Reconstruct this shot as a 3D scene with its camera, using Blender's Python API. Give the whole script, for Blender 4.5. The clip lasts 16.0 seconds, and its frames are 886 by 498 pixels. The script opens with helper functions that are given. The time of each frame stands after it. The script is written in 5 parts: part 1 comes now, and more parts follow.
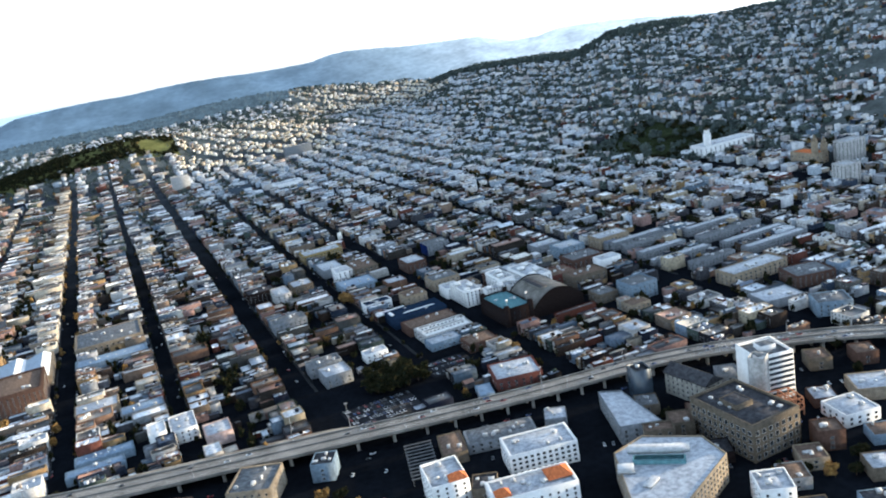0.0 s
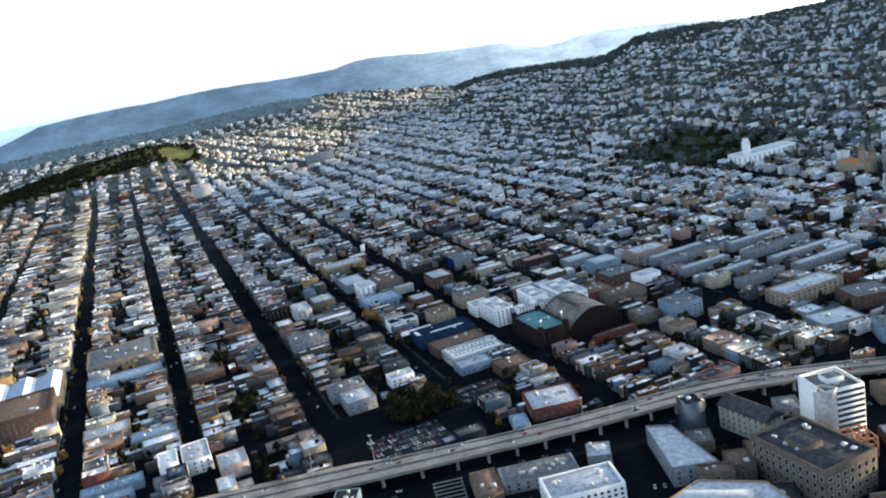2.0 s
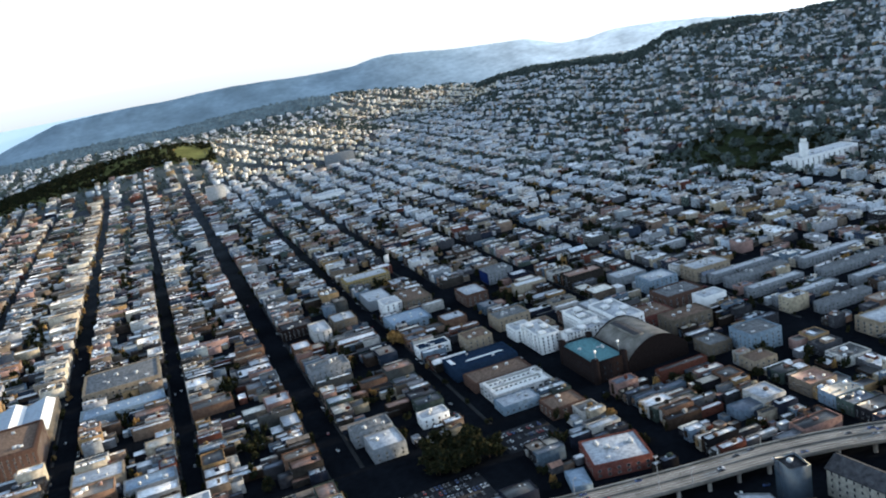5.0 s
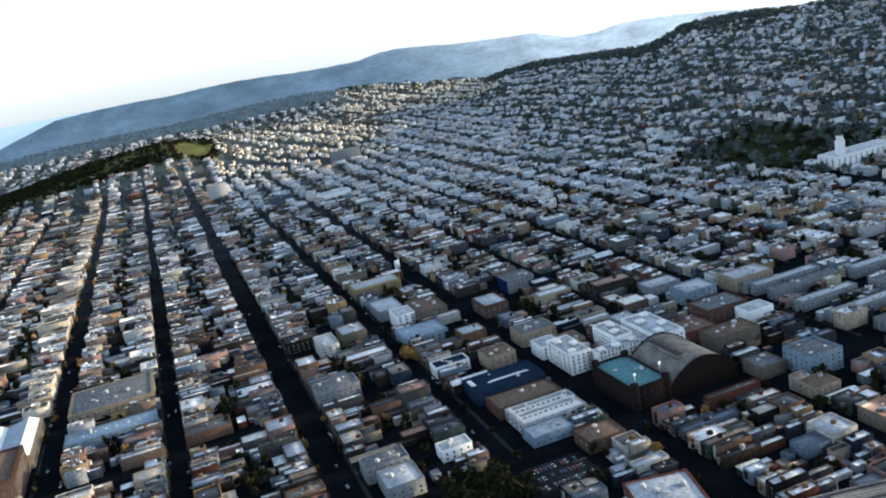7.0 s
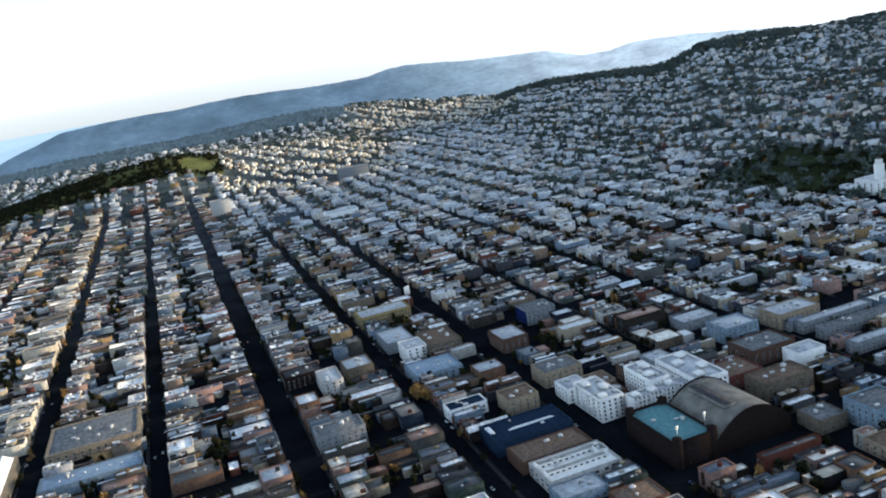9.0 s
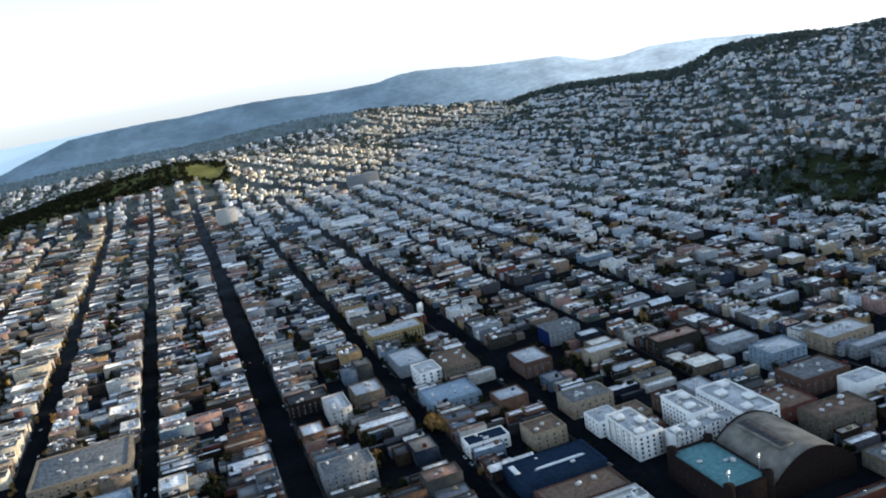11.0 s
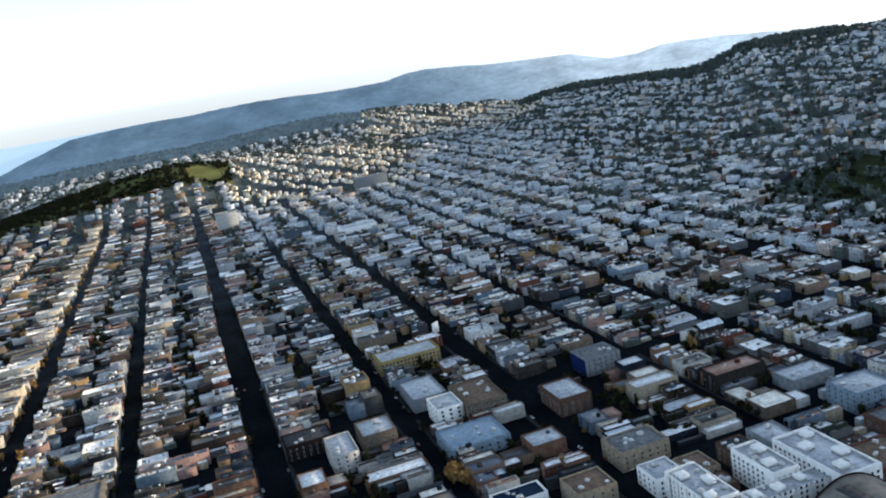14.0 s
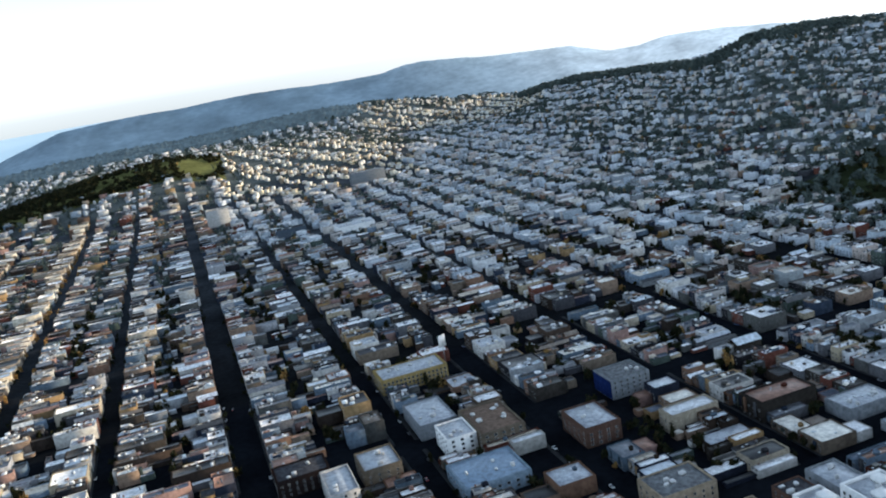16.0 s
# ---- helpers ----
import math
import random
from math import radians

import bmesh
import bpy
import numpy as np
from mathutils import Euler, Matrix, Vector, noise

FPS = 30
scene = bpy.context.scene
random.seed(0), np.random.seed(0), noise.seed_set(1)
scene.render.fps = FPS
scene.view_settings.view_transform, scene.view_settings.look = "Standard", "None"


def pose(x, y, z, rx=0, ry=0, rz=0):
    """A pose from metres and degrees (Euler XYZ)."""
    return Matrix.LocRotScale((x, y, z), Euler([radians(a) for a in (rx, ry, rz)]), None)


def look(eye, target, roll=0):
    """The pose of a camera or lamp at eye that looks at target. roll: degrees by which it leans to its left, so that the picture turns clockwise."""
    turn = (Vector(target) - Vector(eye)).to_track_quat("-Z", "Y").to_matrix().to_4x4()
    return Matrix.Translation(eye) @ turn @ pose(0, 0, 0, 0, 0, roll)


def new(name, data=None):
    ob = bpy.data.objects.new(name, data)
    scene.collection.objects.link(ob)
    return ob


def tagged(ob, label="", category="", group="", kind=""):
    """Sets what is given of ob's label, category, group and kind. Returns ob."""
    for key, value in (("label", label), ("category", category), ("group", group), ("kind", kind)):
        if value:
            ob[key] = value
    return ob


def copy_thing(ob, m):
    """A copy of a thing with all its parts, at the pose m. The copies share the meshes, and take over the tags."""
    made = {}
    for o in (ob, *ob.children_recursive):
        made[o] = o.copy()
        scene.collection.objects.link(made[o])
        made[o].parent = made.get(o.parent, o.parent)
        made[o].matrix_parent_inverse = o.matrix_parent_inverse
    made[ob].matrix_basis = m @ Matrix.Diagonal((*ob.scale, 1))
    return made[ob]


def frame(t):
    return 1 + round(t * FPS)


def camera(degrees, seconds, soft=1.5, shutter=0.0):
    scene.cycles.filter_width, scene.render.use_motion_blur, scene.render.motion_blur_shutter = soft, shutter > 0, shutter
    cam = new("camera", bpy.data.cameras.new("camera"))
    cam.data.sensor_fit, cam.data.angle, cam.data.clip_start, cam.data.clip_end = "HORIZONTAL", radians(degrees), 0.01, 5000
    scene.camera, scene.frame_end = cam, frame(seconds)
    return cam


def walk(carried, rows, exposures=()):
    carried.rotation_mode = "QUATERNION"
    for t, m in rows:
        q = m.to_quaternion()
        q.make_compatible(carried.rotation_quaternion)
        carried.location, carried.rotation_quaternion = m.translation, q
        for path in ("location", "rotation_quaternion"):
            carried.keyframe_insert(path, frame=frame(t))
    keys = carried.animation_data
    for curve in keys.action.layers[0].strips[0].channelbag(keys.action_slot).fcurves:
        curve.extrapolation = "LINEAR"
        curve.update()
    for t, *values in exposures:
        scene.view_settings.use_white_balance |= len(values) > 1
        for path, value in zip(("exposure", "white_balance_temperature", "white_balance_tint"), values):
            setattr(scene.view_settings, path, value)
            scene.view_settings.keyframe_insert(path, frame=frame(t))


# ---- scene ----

# ================= camera =================
cam = camera(55.75, 16.0, soft=2.0)
# seconds, x, y, z, yaw, pitch, roll
PATH = [
    (0, -308.8, -714.1, 300.7, -20.74, -15.03, -10.09),
    (0.5, -305.8, -702.5, 299.9, -20.50, -14.75, -10.07),
    (1, -302.8, -690.5, 299.2, -20.11, -14.42, -10.10),
    (1.5, -299.8, -677.6, 298.4, -19.82, -14.24, -10.33),
    (2, -296.5, -663.9, 297.7, -19.33, -14.31, -10.27),
    (2.5, -292.9, -649.0, 297.0, -18.78, -14.43, -10.29),
    (3, -289.2, -632.9, 296.3, -18.41, -14.21, -10.29),
    (3.5, -285.4, -615.7, 295.5, -18.13, -14.07, -10.62),
    (4, -281.7, -598.1, 294.5, -17.81, -13.97, -10.80),
    (4.2, -280.4, -591.0, 294.1, -17.89, -14.07, -10.60),
    (6.3, -267.9, -515.9, 289.5, -18.09, -14.30, -10.35),
    (6.5, -266.7, -508.8, 289.1, -18.00, -14.18, -10.43),
    (7, -263.6, -491.0, 288.0, -17.72, -14.49, -10.42),
    (7.5, -260.4, -473.3, 286.8, -17.62, -13.68, -10.12),
    (8, -256.7, -456.0, 285.3, -17.63, -13.84, -10.02),
    (8.5, -252.7, -439.5, 283.7, -17.56, -13.63, -9.85),
    (9, -248.8, -424.0, 282.1, -17.49, -13.27, -9.72),
    (9.2, -247.4, -417.9, 281.6, -17.34, -12.99, -9.69),
    (11.5, -231.2, -350.0, 275.9, -16.70, -12.73, -10.00),
    (12, -227.8, -334.6, 274.5, -16.50, -12.94, -10.07),
    (12.5, -224.4, -318.4, 273.2, -16.66, -12.98, -10.09),
    (13, -221.0, -301.5, 271.8, -16.56, -12.94, -9.95),
    (13.5, -217.6, -284.1, 270.4, -16.55, -12.42, -10.06),
    (14, -214.2, -266.5, 269.2, -16.41, -12.64, -9.88),
    (14.5, -211.0, -248.8, 268.2, -16.42, -12.72, -9.83),
    (15, -208.0, -231.0, 267.4, -16.46, -12.60, -9.85),
    (15.5, -205.1, -213.3, 266.8, -16.62, -13.00, -9.88),
    (16, -202.3, -195.5, 266.3, -16.67, -13.16, -9.79),
]


def view(x, y, z, yaw, pitch, roll):
    return pose(x, y, z, 90 + pitch, 0, yaw) @ pose(0, 0, 0, 0, 0, roll)


walk(cam, [(r[0], view(*r[1:])) for r in PATH], exposures=[(0, 1.93, 5080, 6), (2, 1.79, 5090, 6), (4, 1.69, 5100, 6), (6.5, 1.57, 5110, 6), (9, 1.52, 5120, 6), (16, 1.47, 5150, 6)])

# ================= sky and sun =================
SUN_AZ, SUN_EL = 92.0, 7.6           # degrees to the right of the streets' direction, and above the horizon
to_sun = Vector((math.sin(radians(SUN_AZ)) * math.cos(radians(SUN_EL)), math.cos(radians(SUN_AZ)) * math.cos(radians(SUN_EL)), math.sin(radians(SUN_EL))))
world = bpy.data.worlds.new("sky")
scene.world = world
world.use_nodes = True
wn = world.node_tree
sky = wn.nodes.new("ShaderNodeTexSky")
sky.sky_type = "NISHITA"
sky.sun_disc = False
sky.sun_elevation = radians(SUN_EL)
sky.sun_rotation = radians(SUN_AZ)
sky.air_density, sky.dust_density, sky.ozone_density = 1.0, 0.6, 1.0
wn.nodes["Background"].inputs["Strength"].default_value = 0.15
veil = wn.nodes.new("ShaderNodeHueSaturation")          # thin high haze takes the colour out of the evening sky
veil.inputs["Saturation"].default_value = 0.34
wn.links.new(sky.outputs[0], veil.inputs["Color"])
wn.links.new(veil.outputs[0], wn.nodes["Background"].inputs["Color"])
sun = new("sun", bpy.data.lights.new("sun", "SUN"))
sun.data.energy, sun.data.angle, sun.data.color = 3.25, radians(0.6), (1.0, 0.7, 0.38)
sun.matrix_world = look(to_sun * 100, (0, 0, 0))


# ================= materials =================
def material(name, rough=0.8, metal=0.0, gloss=0.0):
    m = bpy.data.materials.new(name)
    m.use_nodes = True
    b = m.node_tree.nodes["Principled BSDF"]
    b.inputs["Roughness"].default_value = rough
    b.inputs["Metallic"].default_value = metal
    b.inputs["Specular IOR Level"].default_value = gloss
    return m, m.node_tree, b


def ramp(nt, colors, source, constant=True):
    r = nt.nodes.new("ShaderNodeValToRGB")
    e = r.color_ramp.elements
    r.color_ramp.interpolation = "CONSTANT" if constant else "LINEAR"
    n = len(colors)
    for i, c in enumerate(colors):
        p = i / n if constant else i / (n - 1)
        s = e[i] if i < 2 else e.new(p)
        s.position = p
        s.color = (*c, 1)
    nt.links.new(source, r.inputs[0])
    return r.outputs[0]


def worn(nt, color, scale=0.35, amount=0.5, fine=2.5):
    """Colour with stains at two sizes."""
    geo = nt.nodes.new("ShaderNodeNewGeometry")
    out = color
    for s, a in ((scale, amount), (fine, amount * 0.7)):
        tex = nt.nodes.new("ShaderNodeTexNoise")
        tex.inputs["Scale"].default_value = s
        tex.inputs["Detail"].default_value = 3
        nt.links.new(geo.outputs["Position"], tex.inputs["Vector"])
        mr = nt.nodes.new("ShaderNodeMapRange")
        mr.inputs[1].default_value, mr.inputs[2].default_value = 0.3, 0.7
        mr.inputs[3].default_value, mr.inputs[4].default_value = 1 - a, 1 + a * 0.4
        nt.links.new(tex.outputs["Fac"], mr.inputs[0])
        mul = nt.nodes.new("ShaderNodeVectorMath")
        mul.operation = "SCALE"
        nt.links.new(out, mul.inputs[0])
        nt.links.new(mr.outputs[0], mul.inputs["Scale"])
        out = mul.outputs[0]
    return out


def plain(name, color, rough=0.8, metal=0.0, amount=0.35, scale=0.35, fine=2.5):
    m, nt, b = material(name, rough, metal, 0.5 if rough < 0.55 else 0.0)
    c = nt.nodes.new("ShaderNodeRGB")
    c.outputs[0].default_value = (*color, 1)
    nt.links.new(worn(nt, c.outputs[0], scale, amount, fine), b.inputs["Base Color"])
    return m


def varied(name, colors, rough=0.8, per="island", amount=0.35, scale=0.35, fine=2.5):
    """A material whose pieces differ: by island in a joined mesh, by object for separate ones."""
    m, nt, b = material(name, rough, 0.0, 0.34 if rough < 0.55 else 0.0)
    if per == "island":
        src = nt.nodes.new("ShaderNodeNewGeometry").outputs["Random Per Island"]
    else:
        src = nt.nodes.new("ShaderNodeObjectInfo").outputs["Random"]
    nt.links.new(worn(nt, ramp(nt, colors, src), scale, amount, fine), b.inputs["Base Color"])
    return m


WALLS = [(0.314, 0.279, 0.214), (0.384, 0.373, 0.349), (0.085, 0.067, 0.055), (0.138, 0.138, 0.144), (0.267, 0.201, 0.12), (0.061, 0.073, 0.097), (0.196, 0.138, 0.103), (0.432, 0.42, 0.397), (0.055, 0.046, 0.04), (0.138, 0.166, 0.196), (0.22, 0.174, 0.138), (0.04, 0.039, 0.042),
         (0.138, 0.073, 0.058), (0.108, 0.108, 0.103), (0.29, 0.29, 0.296), (0.196, 0.231, 0.273), (0.067, 0.061, 0.055), (0.267, 0.196, 0.174), (0.091, 0.108, 0.097), (0.349, 0.314, 0.255), (0.05, 0.055, 0.073), (0.174, 0.148, 0.12), (0.079, 0.079, 0.085), (0.243, 0.249, 0.255)]
ROOFS = [(0.66, 0.67, 0.68), (0.09, 0.09, 0.09), (0.82, 0.82, 0.81), (0.036, 0.036, 0.041), (0.24, 0.2, 0.16), (0.42, 0.44, 0.47), (0.05, 0.05, 0.05), (0.72, 0.69, 0.62), (0.11, 0.105, 0.1),
         (0.84, 0.84, 0.84), (0.2, 0.21, 0.23), (0.5, 0.45, 0.37), (0.06, 0.056, 0.05), (0.13, 0.15, 0.19), (0.8, 0.81, 0.83), (0.3, 0.19, 0.14), (0.04, 0.045, 0.055), (0.56, 0.6, 0.64)]
m_wall = varied("house_walls", [tuple(min(1.75 * v ** 1.35, 0.75) for v in w) for w in WALLS])
m_roof = varied("flat_roofs", [tuple(min(1.25 * v ** 1.2, 0.88) for v in w) for w in ROOFS], 0.45, amount=0.42, fine=1.6)
# far house colours, paled and evened out to carry the haze
HAZED_WALLS = [(0.575, 0.605, 0.636), (0.648, 0.648, 0.648), (0.414, 0.455, 0.494), (0.515, 0.545, 0.585), (0.615, 0.565, 0.505), (0.354, 0.394, 0.434), (0.648, 0.648, 0.648), (0.455, 0.424, 0.394),
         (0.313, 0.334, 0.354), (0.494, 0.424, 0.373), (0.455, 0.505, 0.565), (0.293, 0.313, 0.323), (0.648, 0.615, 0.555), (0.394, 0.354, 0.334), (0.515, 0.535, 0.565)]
m_wall_hill = varied("hazed_hill_house_walls", HAZED_WALLS)
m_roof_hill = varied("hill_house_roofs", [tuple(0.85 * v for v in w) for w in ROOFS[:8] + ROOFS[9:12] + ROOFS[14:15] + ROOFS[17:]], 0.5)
# golden sunlight and sparkle mixed into these wall colours, besides the real sun
m_sunny = varied("sun_tinted_slope_walls", [(0.8, 0.72, 0.56), (0.8, 0.76, 0.66), (0.78, 0.66, 0.46), (0.3, 0.24, 0.17), (0.8, 0.75, 0.64), (0.7, 0.58, 0.4), (0.8, 0.76, 0.68), (0.2, 0.16, 0.12)])
# warm pale stucco puts low sunlight into the avenue fronts' colour
m_avenue = varied("avenue_sun_tinted_stucco", [(0.5, 0.43, 0.32), (0.2, 0.15, 0.11), (0.62, 0.56, 0.44), (0.12, 0.1, 0.08), (0.4, 0.32, 0.22), (0.26, 0.22, 0.17), (0.55, 0.5, 0.42), (0.1, 0.07, 0.05)])
# nearest walls are darker; the rows' lighter copy carries some haze in its paint
m_wall_one = varied("house_wall_paint", [tuple(min(1.25 * v ** 1.4, 0.6) for v in w) for w in WALLS], per="object")
m_roof_one = varied("roof_membrane", [tuple(min(1.15 * v ** 1.2, 0.88) for v in w) for w in ROOFS], 0.45, per="object", amount=0.42, fine=1.6)
m_glass = plain("window_glass", (0.03, 0.035, 0.04), 0.15, amount=0.2)
m_asphalt = plain("asphalt", (0.034, 0.035, 0.039), 0.9, amount=0.4, scale=0.05, fine=0.6)
m_concrete = plain("deck_concrete", (0.29, 0.27, 0.24), 0.85, amount=0.4, scale=0.06, fine=0.8)
m_lane = plain("worn_lane_concrete", (0.24, 0.22, 0.19), 0.85, amount=0.4, scale=0.06, fine=0.8)
m_deck_shade = plain("deck_shade_strip", (0.06, 0.058, 0.055), 0.9, amount=0.4, scale=0.08, fine=0.8)
m_leaf = varied("leaves", [(0.027, 0.029, 0.013), (0.017, 0.02, 0.011), (0.042, 0.036, 0.017), (0.02, 0.025, 0.015)], 0.8)
# autumn orange, brightened and yellowed with the avenue's low sunlight
m_leaf_autumn = varied("sun_tinted_autumn_leaves", [(0.34, 0.2, 0.06), (0.26, 0.15, 0.055), (0.42, 0.28, 0.1), (0.2, 0.13, 0.05)], 0.8)
# aerial haze put into the leaf colour of far trees
m_leaf_far = varied("hazed_far_leaves", [(0.1, 0.125, 0.115), (0.08, 0.1, 0.095), (0.12, 0.14, 0.12)], 0.9)
m_trunk = plain("bark", (0.09, 0.06, 0.04), 0.9)
m_white = plain("white_paint", (0.74, 0.73, 0.7), 0.6, amount=0.15)
m_brick = plain("red_brick", (0.12, 0.05, 0.04), 0.85, amount=0.35, scale=0.5, fine=4)


# ================= mesh helpers =================
def mesh_object(name, verts, faces, mats, index=None, parent=None):
    """One mesh from numpy arrays: verts (n, 3), faces (m, 4), material index (m)."""
    me = bpy.data.meshes.new(name)
    verts, faces = np.asarray(verts, np.float32), np.asarray(faces, np.int32)
    me.vertices.add(len(verts))
    me.vertices.foreach_set("co", verts.ravel())
    k = faces.shape[1]
    me.loops.add(faces.size)
    me.loops.foreach_set("vertex_index", faces.ravel())
    me.polygons.add(len(faces))
    me.polygons.foreach_set("loop_start", np.arange(0, faces.size, k, dtype=np.int32))
    me.polygons.foreach_set("loop_total", np.full(len(faces), k, np.int32))
    for m in mats:
        me.materials.append(m)
    if index is not None:
        me.polygons.foreach_set("material_index", np.asarray(index, np.int32))
    me.update(calc_edges=True)
    ob = new(name, me)
    ob.parent = parent
    return ob


def stamp(template, faces, index, places):
    """Copies of a unit template laid at places: rows of x, y, z, sx, sy, sz, turn in radians."""
    t, p = np.asarray(template, float), np.asarray(places, float)
    s = t[None] * p[:, None, 3:6]
    c, n = np.cos(p[:, 6])[:, None], np.sin(p[:, 6])[:, None]
    v = np.stack([s[..., 0] * c - s[..., 1] * n, s[..., 0] * n + s[..., 1] * c, s[..., 2]], -1) + p[:, None, :3]
    f = np.asarray(faces)[None] + (np.arange(len(p)) * len(t))[:, None, None]
    return v.reshape(-1, 3), f.reshape(-1, np.asarray(faces).shape[1]), np.tile(index, len(p))


SQ = [(-0.5, -0.5), (0.5, -0.5), (0.5, 0.5), (-0.5, 0.5)]
BOX_V = [(x, y, 0) for x, y in SQ] + [(x, y, 1) for x, y in SQ]
BOX_F = [(0, 1, 5, 4), (1, 2, 6, 5), (2, 3, 7, 6), (3, 0, 4, 7), (4, 5, 6, 7)]
BOX_I = [0, 0, 0, 0, 1]
# a house with a parapet round a sunken flat roof
FLAT_V = BOX_V + [(x * 0.93, y * 0.93, 1) for x, y in SQ] + [(x * 0.93, y * 0.93, 0.94) for x, y in SQ]
FLAT_F = BOX_F[:4] + [(4 + i, 4 + (i + 1) % 4, 8 + (i + 1) % 4, 8 + i) for i in range(4)] + [(8 + i, 8 + (i + 1) % 4, 12 + (i + 1) % 4, 12 + i) for i in range(4)] + [(12, 13, 14, 15)]
FLAT_I = [0] * 4 + [0] * 4 + [0] * 4 + [1]
# a house with a gable roof along x
GABLE_V = [(x, y, 0) for x, y in SQ] + [(x, y, 0.78) for x, y in SQ] + [(-0.5, 0, 1), (0.5, 0, 1)] + [(x * 1.04, y * 1.1, 0.765) for x, y in SQ] + [(-0.52, 0, 1.005), (0.52, 0, 1.005)]
GABLE_F = BOX_F[:4] + [(5, 6, 9, 9), (7, 4, 8, 8), (10, 11, 15, 14), (12, 13, 14, 15)]
GABLE_I = [0] * 6 + [1, 1]


# ================= terrain =================
EYE = (-256.0, -479.0, 282.0)        # where the hills' outlines were sighted from


def soft(u):
    u = np.clip(u, 0, 1)
    return u * u * (3 - 2 * u)


def polar(x, y):
    dx, dy = np.asarray(x, float) - EYE[0], np.asarray(y, float) - EYE[1]
    return np.degrees(np.arctan2(dx, dy)), np.hypot(dx, dy)


# each ridge: bearing, elevation of its crest, distance of its crest, distance of its foot, all in degrees and metres
RIDGES = [
    # the long hill with the terraced houses and the summits beyond it
    [(14, -7.0, 3900, 2300), (20, -4.6, 3900, 2300), (22.8, -3.75, 3800, 2200), (24, -3.5, 3650, 2000), (26.3, -3.3, 3450, 1850), (29.6, -3.4, 3250, 1650),
     (33.3, -3.55, 3050, 1500), (34.4, -3.2, 3000, 1450), (35.7, -2.55, 2950, 1350), (38.6, -2.45, 2900, 1200), (42.8, -2.5, 2900, 1100), (47, -2.3, 2900, 1000),
     # past bearing 50 the crest is unseen, raised to keep sun off the flats
     (50, -1.9, 2950, 1000), (53, 1.0, 3000, 1000), (58, 1.45, 3000, 1000), (66, 1.8, 3000, 1000), (74, 1.85, 2950, 1100), (80, 1.8, 2900, 1200), (84, 1.4, 2900, 1200), (90, -0.8, 2850, 1300), (110, -1.6, 2800, 1400), (140, -5, 2800, 1800)],
    # the bare grassy hill with its flank of houses
    [(-16, -7.6, 2700, 2350), (-9.2, -5.3, 2750, 2250), (-4.1, -4.45, 2750, 2200), (-0.6, -4.0, 2750, 2150), (1.2, -3.95, 2750, 2150), (3.6, -4.25, 2850, 2150),
     (4.7, -4.3, 2950, 2100), (8, -4.4, 3050, 2050), (10.7, -4.35, 3100, 2050), (12.9, -4.8, 3050, 2000), (15.1, -5.5, 2900, 2000), (17, -6.5, 2750, 2000)],
    # the wooded ridge beyond, and the far sunny slope
    [(-20, -3.4, 4100, 3300), (-9, -3.1, 4100, 3300), (-2.1, -2.85, 4100, 3300), (1.5, -2.9, 4100, 3400), (5, -2.72, 4100, 3400), (8, -2.6, 4100, 3400), (10.3, -2.6, 4050, 3400), (12.6, -2.65, 4050, 3300),
     (16.3, -2.8, 4150, 3250), (20.1, -3.1, 4200, 3250), (24, -3.45, 4200, 3400), (28, -4.2, 4200, 3600)],
]


def height(x, y):
    az, r = polar(x, y)
    z = 0 * r
    for ridge in RIDGES:
        a, e, rc, rf = np.array(ridge).T
        crest, foot = np.interp(az, a, rc), np.interp(az, a, rf)
        top = np.maximum(EYE[2] + crest * np.tan(np.radians(np.interp(az, a, e))), 0)
        side = soft((az - a[0]) / 3 + 0.01) * soft((a[-1] - az) / 3 + 0.01)
        u = (r - foot) / (crest - foot)
        up = np.where(r < crest, 0.35 * np.clip(u, 0, 1) ** 1.6 + 0.65 * soft(u), 1 - 0.45 * soft((r - crest) / 700))
        z = np.maximum(z, top * side * up)
    return z


def height1(x, y):
    return float(height(np.array([x]), np.array([y]))[0])


# ground sheet in rings round the place, out to the far hills
radii = np.concatenate([np.linspace(0, 1000, 6), np.linspace(1100, 4480, 110)])
angles = np.radians(np.concatenate([np.linspace(-30, 60, 181), np.linspace(63, 327, 60)]))
gv = np.array([(EYE[0] + r * math.sin(a), EYE[1] + r * math.cos(a)) for r in radii for a in angles])
gz = height(gv[:, 0], gv[:, 1])
na = len(angles)
gf = [(i * na + j, (i + 1) * na + j, (i + 1) * na + (j + 1) % na, i * na + (j + 1) % na) for i in range(len(radii) - 1) for j in range(na)]
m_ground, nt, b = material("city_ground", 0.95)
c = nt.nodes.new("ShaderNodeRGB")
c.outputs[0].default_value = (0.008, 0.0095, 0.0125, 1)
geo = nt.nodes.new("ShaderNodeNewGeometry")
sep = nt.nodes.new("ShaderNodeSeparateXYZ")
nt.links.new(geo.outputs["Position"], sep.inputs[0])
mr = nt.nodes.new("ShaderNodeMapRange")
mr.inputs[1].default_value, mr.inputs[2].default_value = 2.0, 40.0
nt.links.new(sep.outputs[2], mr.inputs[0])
# ground paled uphill: haze over the hills mixed into its colour
hazed_soil = ramp(nt, [(0.008, 0.0095, 0.0125), (0.1, 0.112, 0.108), (0.11, 0.122, 0.115)], mr.outputs[0], False)
# the outer streets are paled with distance, haze put into their colour
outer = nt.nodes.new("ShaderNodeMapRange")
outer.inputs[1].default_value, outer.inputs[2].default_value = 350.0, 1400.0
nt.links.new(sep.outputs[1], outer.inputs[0])
